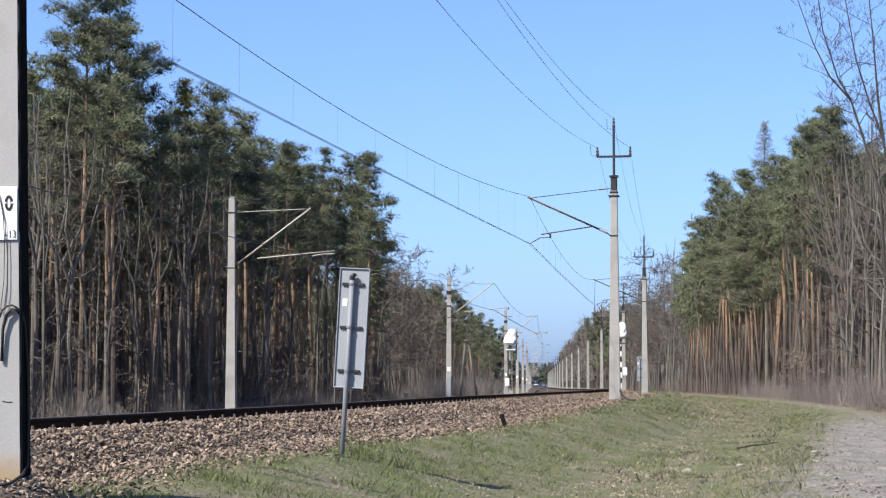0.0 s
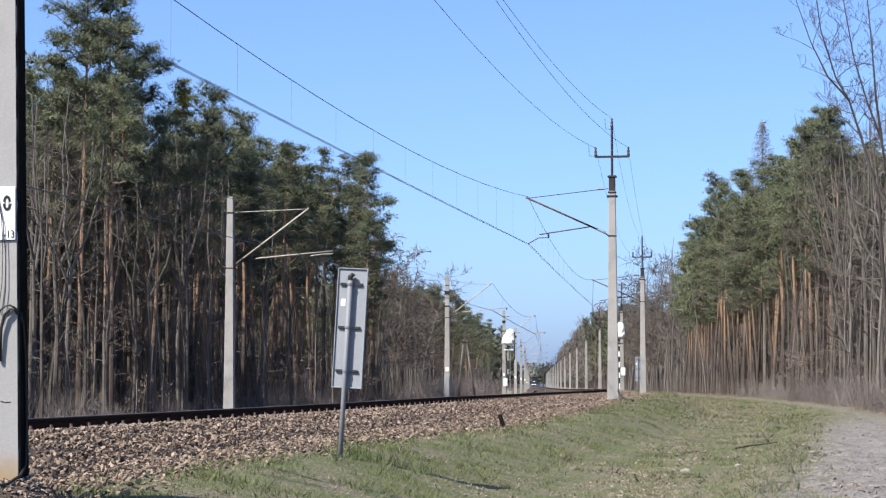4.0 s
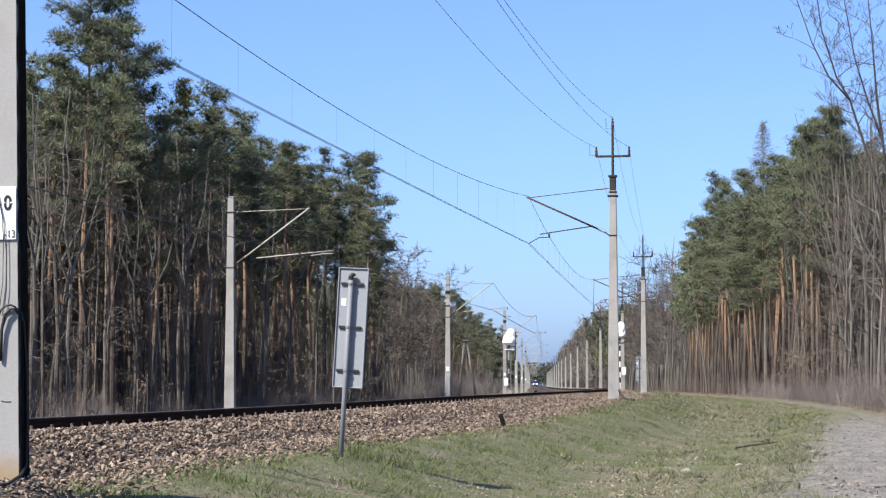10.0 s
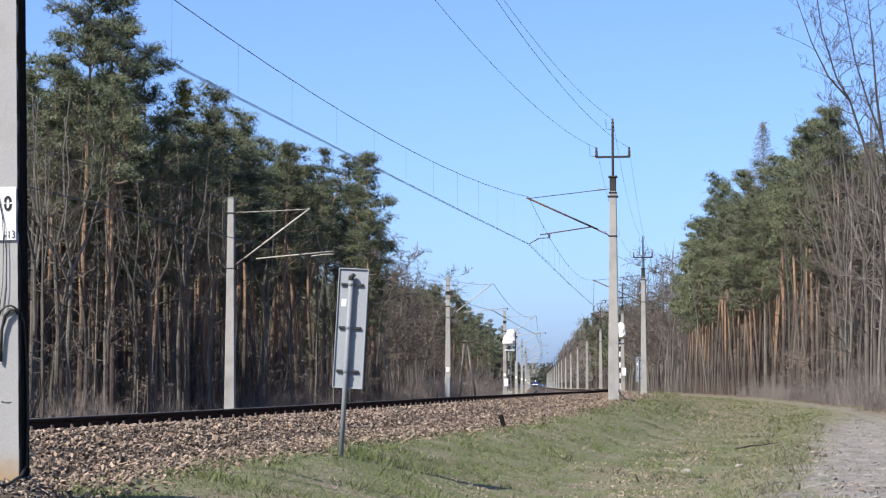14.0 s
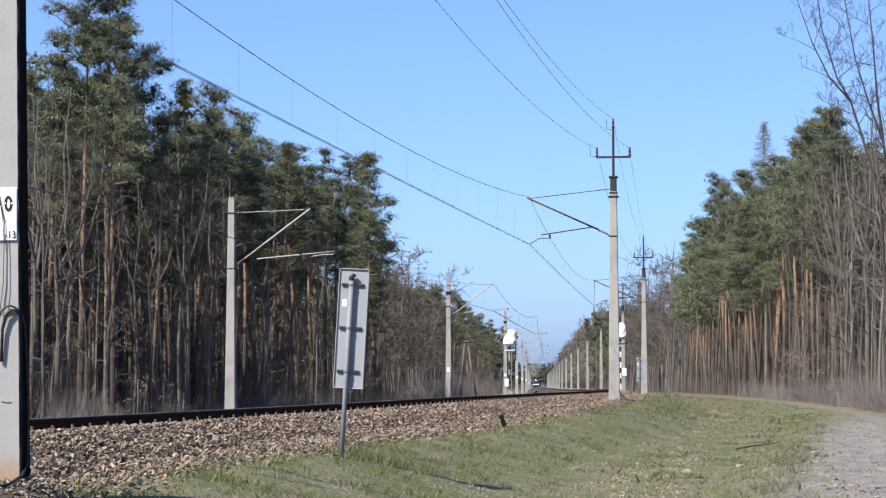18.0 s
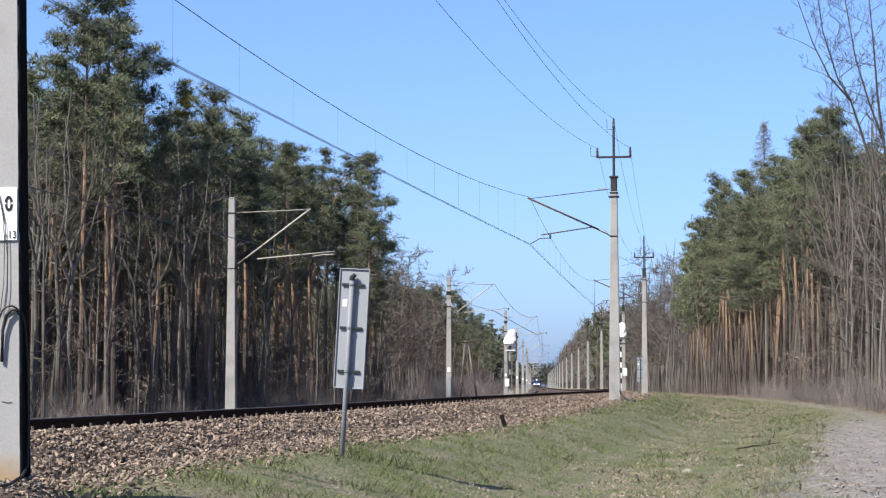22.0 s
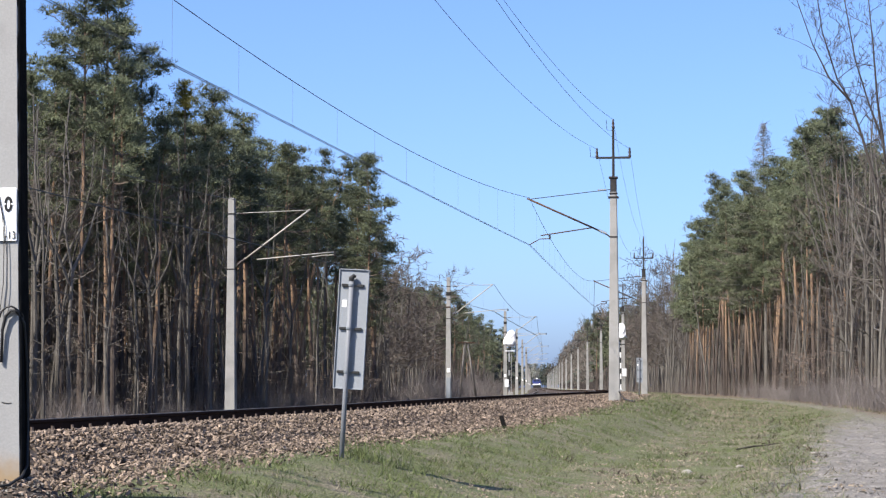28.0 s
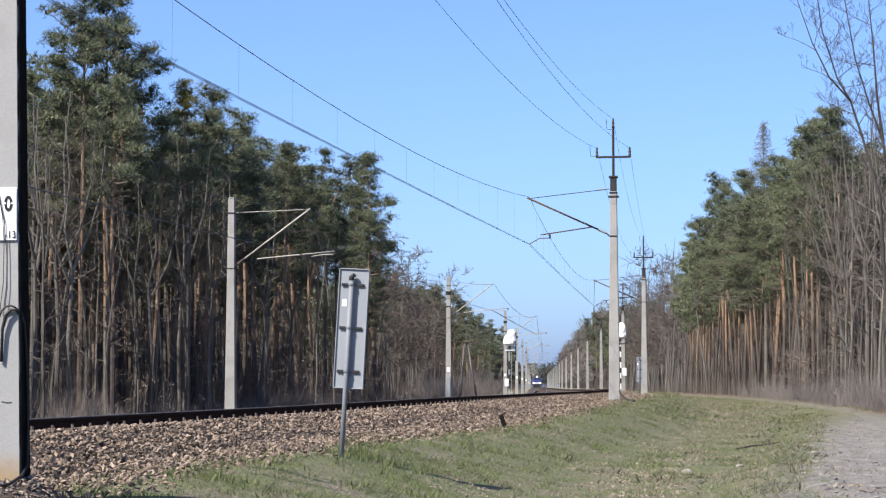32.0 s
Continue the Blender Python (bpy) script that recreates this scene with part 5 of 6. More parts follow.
        plant(bares[k % 5] if k % 4 else thin[k % 2], Matrix.LocRotScale((x, yy, on_ground(x, yy) - 0.05), Euler((glade.uniform(-0.05, 0.05), glade.uniform(-0.05, 0.05), k * 2.1)), (0.8, 0.8, glade.uniform(0.65, 0.95))))
    crooked = pine("crooked leaning pine with a forked, airy crown", forked_pine_meshes(345, ((0, 0, 0), (0.5, 0, 4.5), (1.0, 0.1, 8.5), (1.7, 0.2, 12.0), (2.0, 0.2, 14.2)), (((2.1, 0.3, 16.2), (2.2, 0.4, 18.2), (2.3, 0.4, 20.0)), ((2.8, 0.0, 15.6), (3.6, -0.1, 17.6), (4.2, -0.1, 19.6)), ((2.8, 0.4, 12.6), (3.4, 0.5, 13.4), (3.8, 0.6, 14.6))), 1.4, 13, 36, 0.165, 0.17, 0.5, 0.85, 0.52, 0.0))
    crooked.matrix_basis = Matrix.LocRotScale((-11.2, 158, on_ground(-11.2, 158) - 0.05), None, (0.957, 0.957, 0.957))
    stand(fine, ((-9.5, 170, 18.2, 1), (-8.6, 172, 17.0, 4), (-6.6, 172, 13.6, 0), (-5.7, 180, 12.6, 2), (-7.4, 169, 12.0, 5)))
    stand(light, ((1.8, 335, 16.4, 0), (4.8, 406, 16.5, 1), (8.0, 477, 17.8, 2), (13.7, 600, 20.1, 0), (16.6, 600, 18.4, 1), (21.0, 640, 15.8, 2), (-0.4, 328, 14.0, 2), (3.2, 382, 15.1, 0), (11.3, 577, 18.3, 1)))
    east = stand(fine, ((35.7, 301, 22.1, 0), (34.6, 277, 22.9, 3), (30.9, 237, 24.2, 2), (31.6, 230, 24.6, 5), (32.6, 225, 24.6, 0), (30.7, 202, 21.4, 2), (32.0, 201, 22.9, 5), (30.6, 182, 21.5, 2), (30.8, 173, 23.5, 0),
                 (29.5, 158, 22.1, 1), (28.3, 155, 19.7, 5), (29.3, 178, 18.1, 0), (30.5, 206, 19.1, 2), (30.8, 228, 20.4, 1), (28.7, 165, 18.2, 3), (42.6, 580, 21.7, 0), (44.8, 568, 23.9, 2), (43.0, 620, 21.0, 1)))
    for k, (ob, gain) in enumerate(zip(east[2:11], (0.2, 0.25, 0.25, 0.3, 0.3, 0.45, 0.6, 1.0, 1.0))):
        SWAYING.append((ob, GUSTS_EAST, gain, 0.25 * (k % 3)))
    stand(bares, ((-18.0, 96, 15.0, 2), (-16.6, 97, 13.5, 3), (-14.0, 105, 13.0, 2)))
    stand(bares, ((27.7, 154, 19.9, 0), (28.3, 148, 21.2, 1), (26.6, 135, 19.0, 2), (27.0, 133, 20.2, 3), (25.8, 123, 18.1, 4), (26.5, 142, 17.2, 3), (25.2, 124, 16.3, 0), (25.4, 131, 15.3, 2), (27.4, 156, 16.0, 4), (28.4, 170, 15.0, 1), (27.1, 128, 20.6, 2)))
    broad = [bare("broad leafless tree with a dense crown of twigs", bare_meshes(410 + i, 14.0, 4.0, 3, 1.4, 34, 0.026, stout=1.1), "broad bare trees", "broad_tree") for i in range(3)]
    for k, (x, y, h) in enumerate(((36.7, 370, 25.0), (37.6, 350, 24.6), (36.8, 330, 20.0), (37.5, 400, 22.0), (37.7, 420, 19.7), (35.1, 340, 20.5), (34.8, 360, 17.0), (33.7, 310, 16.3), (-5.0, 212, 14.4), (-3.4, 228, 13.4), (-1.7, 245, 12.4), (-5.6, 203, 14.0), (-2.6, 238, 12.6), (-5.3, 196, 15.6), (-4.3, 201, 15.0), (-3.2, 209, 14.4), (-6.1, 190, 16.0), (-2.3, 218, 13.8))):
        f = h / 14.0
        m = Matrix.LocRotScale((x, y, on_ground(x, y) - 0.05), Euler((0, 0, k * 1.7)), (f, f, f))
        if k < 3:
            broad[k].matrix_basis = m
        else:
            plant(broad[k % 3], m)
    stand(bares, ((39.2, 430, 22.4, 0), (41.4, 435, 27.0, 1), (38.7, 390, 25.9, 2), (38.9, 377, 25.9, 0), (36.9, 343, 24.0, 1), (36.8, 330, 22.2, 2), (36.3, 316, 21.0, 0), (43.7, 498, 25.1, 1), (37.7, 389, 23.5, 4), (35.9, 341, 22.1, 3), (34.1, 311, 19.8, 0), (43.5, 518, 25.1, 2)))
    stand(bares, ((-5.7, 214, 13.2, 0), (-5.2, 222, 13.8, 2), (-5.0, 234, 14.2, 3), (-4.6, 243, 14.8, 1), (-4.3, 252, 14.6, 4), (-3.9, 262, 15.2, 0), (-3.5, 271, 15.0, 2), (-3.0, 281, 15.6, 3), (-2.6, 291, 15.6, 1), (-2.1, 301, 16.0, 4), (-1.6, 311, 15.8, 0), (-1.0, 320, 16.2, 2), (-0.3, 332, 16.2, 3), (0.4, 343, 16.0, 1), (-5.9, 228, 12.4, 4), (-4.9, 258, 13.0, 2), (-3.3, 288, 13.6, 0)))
    olive = pine("slim conifer with yellowish olive needles", pine_meshes(333, 19.0, 0.9, 0.45, 12, 24, 0.15, NEEDLE_YOUNG, 1.2, 0.42), "olive conifers")
    olive.matrix_basis = pose(-14.05, 112, on_ground(-14.05, 112) - 0.6)
    big = bare("tall leafless tree leaning over the dirt track", stemmed_meshes(301, ((1.0, ((0.6, 0, 0), (0.35, 0, 4.5), (0.15, 0, 9.0), (-0.5, 0.1, 11.4), (-1.0, 0.1, 13.0), (-1.5, 0.2, 13.9), (-2.1, 0.2, 15.9), (-2.4, 0.2, 18.2))), (0.55, ((-1.0, 0.1, 13.0), (-1.9, -0.2, 13.9), (-2.6, -0.3, 15.3), (-3.4, -0.4, 17.6)))), 0.078, 2.9, 0.007, 4, 0.55, BARK_LOW, TWIG_GREY))
    big.matrix_basis = pose(17.75, 85, on_ground(17.75, 85) - 0.2)
    second = bare("leafless tree with several rising stems by the track", stemmed_meshes(302, ((1.0, ((0.5, 0, 0), (0.4, 0, 5.0), (0.2, 0, 9.0), (-0.1, 0.1, 11.5), (-0.7, 0.1, 13.2), (-1.2, 0.2, 15.0), (-1.8, 0.2, 18.6))), (0.75, ((-0.1, 0.1, 11.5), (-0.35, -0.1, 13.2), (-0.5, -0.1, 15.5), (-0.8, -0.2, 18.8))), (0.6, ((0.2, 0, 9.0), (0.9, 0.3, 11.5), (1.1, 0.3, 14.0), (0.7, 0.4, 18.0)))), 0.085, 3.0, 0.007, 4, 0.55, BARK_LOW, TWIG_GREY))
    second.matrix_basis = pose(18.6, 87, on_ground(18.6, 87) - 0.2)
    grey = [bare("spreading leafless tree with pale crooked limbs", stemmed_meshes(310 + i, st, 0.12, 3.0, 0.008, 4, 0.85, None, None, 0.3), "spreading bare trees", "spreading_tree") for i, st in enumerate((((1.0, ((0, 0, -0.2), (0.1, 0, 4.0), (-0.1, 0, 7.6), (0.35, 0, 9.6), (0.2, 0.2, 12.2), (0.5, 0.2, 15.2))), (0.7, ((-0.1, 0, 7.6), (-0.9, 0, 9.2), (-1.5, 0.2, 11.4), (-1.9, 0.1, 14.6))), (0.6, ((0.1, 0, 7.0), (1.0, 0.2, 8.8), (1.5, 0.2, 11.0), (1.6, 0.3, 13.2)))),
             ((1.0, ((0, 0, -0.2), (-0.15, 0, 4.5), (0.1, 0, 8.0), (-0.2, 0, 11.0), (-0.1, 0.1, 14.4))), (0.6, ((0.1, 0, 8.0), (0.9, -0.2, 9.8), (1.2, -0.2, 12.8))))))]
    for k, (x, y, f) in enumerate(((-17.6, 95, 1.0), (-18.9, 96, 1.05), (-16.9, 94.5, 0.9), (-15.6, 97, 0.85), (-18.3, 93.5, 0.95), (-14.6, 99, 0.8), (-13.0, 106, 0.8), (-11.9, 115, 0.75), (-9.6, 132, 0.8), (-8.3, 146, 0.8), (-14.2, 101, 0.85), (-12.6, 103, 0.85), (-13.6, 108, 0.95), (-11.9, 107, 0.8), (-11.2, 110, 0.82), (-10.3, 121, 0.85), (24.6, 121, 1.15), (26.2, 126, 1.2), (25.0, 118, 1.05), (26.6, 139, 1.15), (27.6, 147, 1.1), (24.2, 113, 1.1), (25.8, 133, 1.0))):
        m = Matrix.LocRotScale((x, y, on_ground(x, y) - 0.05), Euler((0, 0, k * 1.9)), (f, f, f))
        if k < 2:
            grey[k].matrix_basis = m
        else:
            plant(grey[k % 2], m)


def larch(u, y, height):
    rng = random.Random(8)
    tr, tw = Geo(), Geo()
    tr.path([(0, 0, -0.3), (0.1, 0, height * 0.5), (0, 0.1, height)], [0.2, 0.12, 0.015], 7)
    for k in range(260):
        t = 0.3 + 0.69 * k / 260
        az, L = k * 2.4, 6.2 * (1.02 - t) / 0.7 * rng.uniform(0.7, 1.1)
        p = Vector((0.05, 0.05, height * t))
        e = p + Vector((math.cos(az) * L, math.sin(az) * L, L * rng.uniform(-0.05, 0.3)))
        tw.path([p, e], [0.02, 0.008], 3)
        for _ in range(16):
            s = p.lerp(e, rng.uniform(0.2, 1))
            tw.path([s, s + Vector((rng.uniform(-0.4, 0.4), rng.uniform(-0.4, 0.4), rng.uniform(-0.5, 0.25)))], [0.012, 0.007], 3)
    x, yy = on_line(y, u)
    t = thing("larch_tree", "leafless conical larch rising above the pines", "tree", pose(x, yy, -0.8))
    part("trunk", tr, BARK_BARE, t)
    part("crown", tw, LARCH_TWIG, t, "fine leafless twigs")
    SWAYING.append((t, GUSTS_LARCH, 1.0, 0.0))


def build_far_woods():
    """The woods beyond, too far to tell tree from tree."""
    rng = random.Random(77)
    g, v, tw = Geo(), Geo(), Geo()
    for _ in range(1700):
        y = rng.uniform(640, 1700)
        r = rng.random()
        if r < 0.4:
            u = 15 + rng.random() ** 2 * 60
        elif r < 0.8:
            u = -17 - rng.random() ** 2 * 60
        else:
            y, u = rng.uniform(1640, 1850), rng.uniform(-75, 75)
        x, yy = on_line(y, u)
        h = rng.uniform(13, 20) + (6 if u > 0 and r < 0.4 else 0)
        g.tube((x, yy, -1), (x, yy, h * 0.8), 0.2, 0.08, 4, False)
        for k in range(34):
            z = h * rng.uniform(0.12, 1.0)
            w = 2.4 * (1.15 - z / h)
            p = Vector((x + rng.gauss(0, w), yy + rng.gauss(0, w), z))
            a = Vector((rng.uniform(-1, 1), rng.uniform(-1, 1), rng.uniform(-0.3, 0.6))).normalized()
            b = a.orthogonal().normalized()
            if u > 0 and y < 1500 and r < 0.4 and k % 5:
                for q in range(6):
                    a = Vector((rng.uniform(-0.7, 0.7), rng.uniform(-0.7, 0.7), rng.uniform(0.3, 1.0))).normalized()
                    c, b = p + Vector((rng.gauss(0, 0.8), rng.gauss(0, 0.8), rng.gauss(0, 0.8))), Vector((0.11, 0, 0))
                    tw.add([c - b, c + b, c + a * rng.uniform(1.5, 3.2)], [(0, 1, 2)])
            else:
                v.add([p - a * 1.1, p + b * 0.7, p + a * 1.1, p - b * 0.7], [(0, 1, 2, 3)])
    w = thing("distant_woods", "far mixed woods closing the line's cutting", "trees", kind="stuff")
    part("trunks", g, BARK_LOW, w)
    part("foliage", v, FAR_NEEDLE, w)
    part("twigs", tw, FAR_TWIG, w)


build_woods()
larch(16.5, 203, 27.0)
build_far_woods()


# ---- the train ----
def build_locomotive():
    """A blue and light grey electric locomotive with its lamps lit; it faces -y."""
    lo = thing("electric_locomotive", "blue and light grey electric locomotive with lit headlights", "train")
    L, w = 15.9, 1.48

    def shell(z0, z1, w0, w1, nose0, nose1):
        g = Geo()
        for z, ww, nn in ((z0, w0, nose0), (z1, w1, nose1)):
            g.v += [(-ww + 0.25, nn, z), (ww - 0.25, nn, z), (ww, nn + 0.35, z), (ww, L - nn - 0.35, z), (ww - 0.25, L - nn, z), (-ww + 0.25, L - nn, z), (-ww, L - nn - 0.35, z), (-ww, nn + 0.35, z)]
        g.f = [(i, (i + 1) % 8, 8 + (i + 1) % 8, 8 + i) for i in range(8)] + [tuple(range(7, -1, -1)), tuple(range(8, 16))]
        return g
    part("lower_body", shell(1.05, 1.35, w, w, 0.05, 0.02), GREY_LOCO, lo, "dark lower band")
    part("light_band", shell(1.354, 1.75, w, w, 0.02, 0.0), SILVER, lo, "light grey band")
    body = part("body", shell(1.754, 2.45, w, w, 0.0, 0.1), BLUE, lo, "blue painted body")
    part("cab_band", shell(2.454, 3.2, w, w - 0.12, 0.1, 0.5), BLUE, lo)
    part("roof", shell(3.204, 3.75, w - 0.12, w - 0.65, 0.5, 0.9), GREY_LOCO, lo, "dark grey rounded roof")
    for s in (-1, 1):
        part("windscreen", Geo().box((0, 0, 0), (0.95, 0.03, 0.62), 0.01, Matrix.LocRotScale((s * 0.56, 0.29, 2.82), Euler((radians(-28), 0, 0)), None)), GLASS, lo, "dark cab glass")
        lamp = part("headlight", Geo().tube((s * 0.95, -0.06, 1.5), (s * 0.95, 0.05, 1.5), 0.14, n=16), HEADLIGHT, lo, "round lit headlight")
        part("buffer", Geo().tube((s * 0.88, -0.55, 1.05), (s * 0.88, 0.1, 1.05), 0.1).tube((s * 0.88, -0.62, 1.05), (s * 0.88, -0.55, 1.05), 0.24, n=14), GREY_LOCO, lo)
    part("top_headlight", Geo().tube((0, 0.42, 3.52), (0, 0.7, 3.52), 0.14, n=16), HEADLIGHT, lo, "round lit headlight")
    part("underframe", Geo().box((0, L / 2, 0.83), (2.7, L - 0.3, 0.42), 0.05), GREY_LOCO, lo)
    part("snow_plough", Geo().box((0, 0.25, 0.42), (2.5, 0.1, 0.36), 0.03), GREY_LOCO, lo)
    part("coupling", Geo().tube((0, -0.4, 1.0), (0, 0.1, 1.0), 0.05).box((0, -0.42, 0.85), (0.1, 0.1, 0.35), 0.02), GREY_LOCO, lo)
    for c in (3.2, L - 3.2):
        bg = part("bogie", Geo().box((-1.05, c, 0.62), (0.12, 3.6, 0.3), 0.03).box((1.05, c, 0.62), (0.12, 3.6, 0.3), 0.03).box((0, c, 0.62), (2.0, 0.5, 0.3), 0.03), GREY_LOCO, lo)
        for a in (-1.5, 1.5):
            for s in (-1, 1):
                part("wheel", Geo().tube((s * 0.72, c + a, 0.625), (s * 0.85, c + a, 0.625), 0.62, n=20), RUST, bg)
    for c in (2.6, L - 2.6):
        up = c > L / 2
        z1 = 5.45 if up else 4.2
        p = part("pantograph", Geo().tube((-0.5, c, 3.85), (-0.5, c + 1.1, (3.85 + z1) / 2), 0.03).tube((0.5, c, 3.85), (0.5, c + 1.1, (3.85 + z1) / 2), 0.03).tube((-0.5, c + 1.1, (3.85 + z1) / 2), (-0.3, c + 0.1, z1), 0.025).tube((0.5, c + 1.1, (3.85 + z1) / 2), (0.3, c + 0.1, z1), 0.025), RUST, lo)
        part("collector_head", Geo().box((0, c + 0.1, z1 + 0.02), (1.7, 0.3, 0.05), 0.02), STEEL_DARK, p)
        part("roof_frame", Geo().box((0, c + 0.4, 3.82), (1.3, 1.6, 0.1), 0.02), GREY_LOCO, lo)
    return lo


loco = build_locomotive()


# ---- turf, litter and small things on the ground ----
def build_turf():
    rng = np.random.default_rng(21)

    def spots(n, y0, y1, u0, u1, power=1.0):
        y = y0 + (y1 - y0) * rng.random(n) ** power
        return y, u0 + (u1 - u0) * rng.random(n)

    def patch(x, y, s, k):
        return np.array([noise.noise((a * s, b * s * 0.7, k)) for a, b in zip(x, y)])

    def make(name, label, mat, y, u, h, w, lean, keep):
        th = np.arctan(np.interp(y, YS, SLOPE))
        x, yy = np.interp(y, YS, XS) + u * np.cos(th), y - u * np.sin(th)
        z = np.array([terrain(float(a), float(b)) for a, b in zip(u, y)])
        ok = keep(x, yy, u)
        h = h * np.clip(0.85 + 1.3 * patch(x, yy, 1.3, 61) + 0.7 * patch(x, yy, 4.5, 67), 0.35, 2.2)
        x, yy, z, h = x[ok], yy[ok], z[ok], h[ok]
        n = len(x)
        a = rng.random(n) * 6.283
        base = np.stack([x, yy, z - 0.02], 1)
        side = np.stack([np.cos(a), np.sin(a), np.zeros(n)], 1) * (w * (0.7 + 0.6 * rng.random(n)))[:, None]
        tip = base + np.stack([rng.normal(0, lean, n), rng.normal(0, lean, n), np.ones(n)], 1) * h[:, None]
        v = np.stack([base - side, base + side, tip], 1).reshape(-1, 3)
        me = bpy.data.meshes.new(name)
        me.from_pydata(v.tolist(), [], np.arange(3 * n).reshape(-1, 3).tolist())
        me.materials.append(mat)
        tagged(new(name, me), label, "grass", kind="stuff")

    y, u = spots(120000, 15, 90, 2.9, 10.5, 1.7)
    make("turf", "short fresh green grass on the bank", GRASS, y, u, 0.03 + 0.07 * rng.random(len(y)) ** 2, 0.0075, 0.7,
         lambda x, yy, uu: (patch(x, yy, 0.7, 1) + 0.35 * patch(x, yy, 3, 4) > -0.12) & (uu < road_u(yy) - 0.2 + 1.6 * patch(x, yy, 0.9, 23)))
    for nm, lb, mt, n, k in (("fine_turf", "close fine grass on the bank and in the ditch", GRASS, 90000, 71), ("fine_dry_turf", "close fine withered grass in the ditch", GRASS_DRY, 60000, 75)):
        y, u = spots(n, 16, 46, 3.0, 9.4, 1.5)
        make(nm, lb, mt, y, u, 0.015 + 0.028 * rng.random(n) ** 2, 0.0045, 0.9, lambda x, yy, uu: (patch(x, yy, 0.8, k) + 0.5 * patch(x, yy, 2.7, k + 1) + (0.12 if k == 71 else 0.07 * (uu - 5.5)) > -0.05) & (uu < road_u(yy) - 0.3 + 0.8 * patch(x, yy, 0.9, 23)))
    y, u = spots(110000, 15, 120, 2.9, 13.5, 1.6)
    make("dry_turf", "withered straw-coloured grass", GRASS_DRY, y, u, 0.03 + 0.08 * rng.random(len(y)) ** 2, 0.007, 1.1,
         lambda x, yy, uu: (patch(x, yy, 0.6, 9) + 0.4 * patch(x, yy, 3, 5) > 0.0) & ((uu < road_u(yy) + 0.2 + 2.0 * patch(x, yy, 0.9, 23)) | (uu > 12.9)))
    y, u = spots(52000, 15, 95, 2.9, 5.4, 1.6)
    make("bank_turf", "dense fresh grass along the foot of the ballast", GRASS, y, u, 0.03 + 0.065 * rng.random(len(y)) ** 2, 0.007, 0.7,
         lambda x, yy, uu: patch(x, yy, 1.1, 17) > -0.25)
    for nm, lb, mt, k in (("far_turf", "fresh grass farther along the ditch", GRASS, 31), ("far_dry_turf", "straw-coloured grass farther along the ditch", GRASS_DRY, 37)):
        y, u = spots(34000, 62, 215, 3.2, 13.2)
        make(nm, lb, mt, y, u, 0.06 + 0.1 * rng.random(len(y)) ** 2, 0.022, 0.9, lambda x, yy, uu: (patch(x, yy, 0.35, k) + 0.5 * patch(x, yy, 1.5, k + 1) > -0.05) & ((uu < road_u(yy) - 0.4 + patch(x, yy, 0.6, 43)) | (uu > 13.0)))
    for nm, lb, mt in (("verge_grass", "yellowish grass along the edge of the dirt track", GRASS_DRY), ("verge_green_grass", "fresh grass along the edge of the dirt track", GRASS)):
        y, u = spots(7000, 18, 60, -1.1, 0.25, 1.3)
        make(nm, lb, mt, y, u + road_u(y), 0.04 + 0.1 * rng.random(len(y)) ** 2, 0.007, 0.8, lambda x, yy, uu: patch(x, yy, 1.6, 51) > -0.1)
    y, u = spots(420, 24, 27.5, 3.2, 4.6)
    make("grass_tuft", "taller bright green grass beside the board post", GRASS, y, u, 0.14 + 0.12 * rng.random(len(y)), 0.006, 0.4, lambda x, yy, uu: x > -1.3)
    # fallen leaves
    n = 75000
    y, u = spots(n, 16, 120, 3.8, 13.8, 1.5)
    th = np.arctan(np.interp(y, YS, SLOPE))
    x, yy = np.interp(y, YS, XS) + u * np.cos(th), y - u * np.sin(th)
    hollow = np.clip(1 - np.abs(u - 6.6 - np.clip((y - 30) / 40, 0, 0.6)) / 2.2, 0, 1)
    ok = (1.0 * patch(x, yy, 0.55, 14) + 0.7 * patch(x, yy, 2.2, 3) + 0.5 * hollow - 0.2 * np.clip((26 - y) / 6, 0, 1) > 0.52) & ((u < road_u(y) + 0.3 + 2.5 * patch(x, yy, 0.8, 25)) | (u > 12.7))
    g = Geo()
    rr = random.Random(3)
    for a, b, uu, wy in zip(x[ok], yy[ok], u[ok], y[ok]):
        c = Vector((a, b, terrain(float(uu), float(wy)) + rr.uniform(0.015, 0.05)))
        d = Vector((rr.uniform(-1, 1), rr.uniform(-1, 1), rr.uniform(-0.5, 0.5))).normalized() * rr.uniform(0.01, 0.025)
        e = d.orthogonal().normalized() * d.length * 0.6
        g.add([c - d, c + e, c + d + Vector((0, 0, 0.01)), c - e], [(0, 1, 2, 3)])
    tagged(new("fallen_leaves", g.mesh("fallen_leaves", DRY_LEAF)), "scattered withered brown leaves on the grass", "leaves", kind="stuff")


def rock(x, y, z, size, seed, label):
    rng = random.Random(seed)
    bm = bmesh.new()
    bmesh.ops.create_icosphere(bm, subdivisions=2, radius=1)
    for v in bm.verts:
        v.co *= 1 + 0.22 * noise.noise(v.co * 1.3 + Vector((seed, 0, 0)))
        v.co = Vector((v.co.x * size[0], v.co.y * size[1], v.co.z * size[2]))
    me = bpy.data.meshes.new("stone")
    bm.to_mesh(me)
    bm.free()
    me.materials.append(STONE_PALE)
    me.shade_smooth()
    ob = new("stone", me)
    ob.matrix_basis = pose(x, y, z, 0, 0, rng.uniform(0, 360))
    tagged(ob, label, "stone", group="stones in the grass")


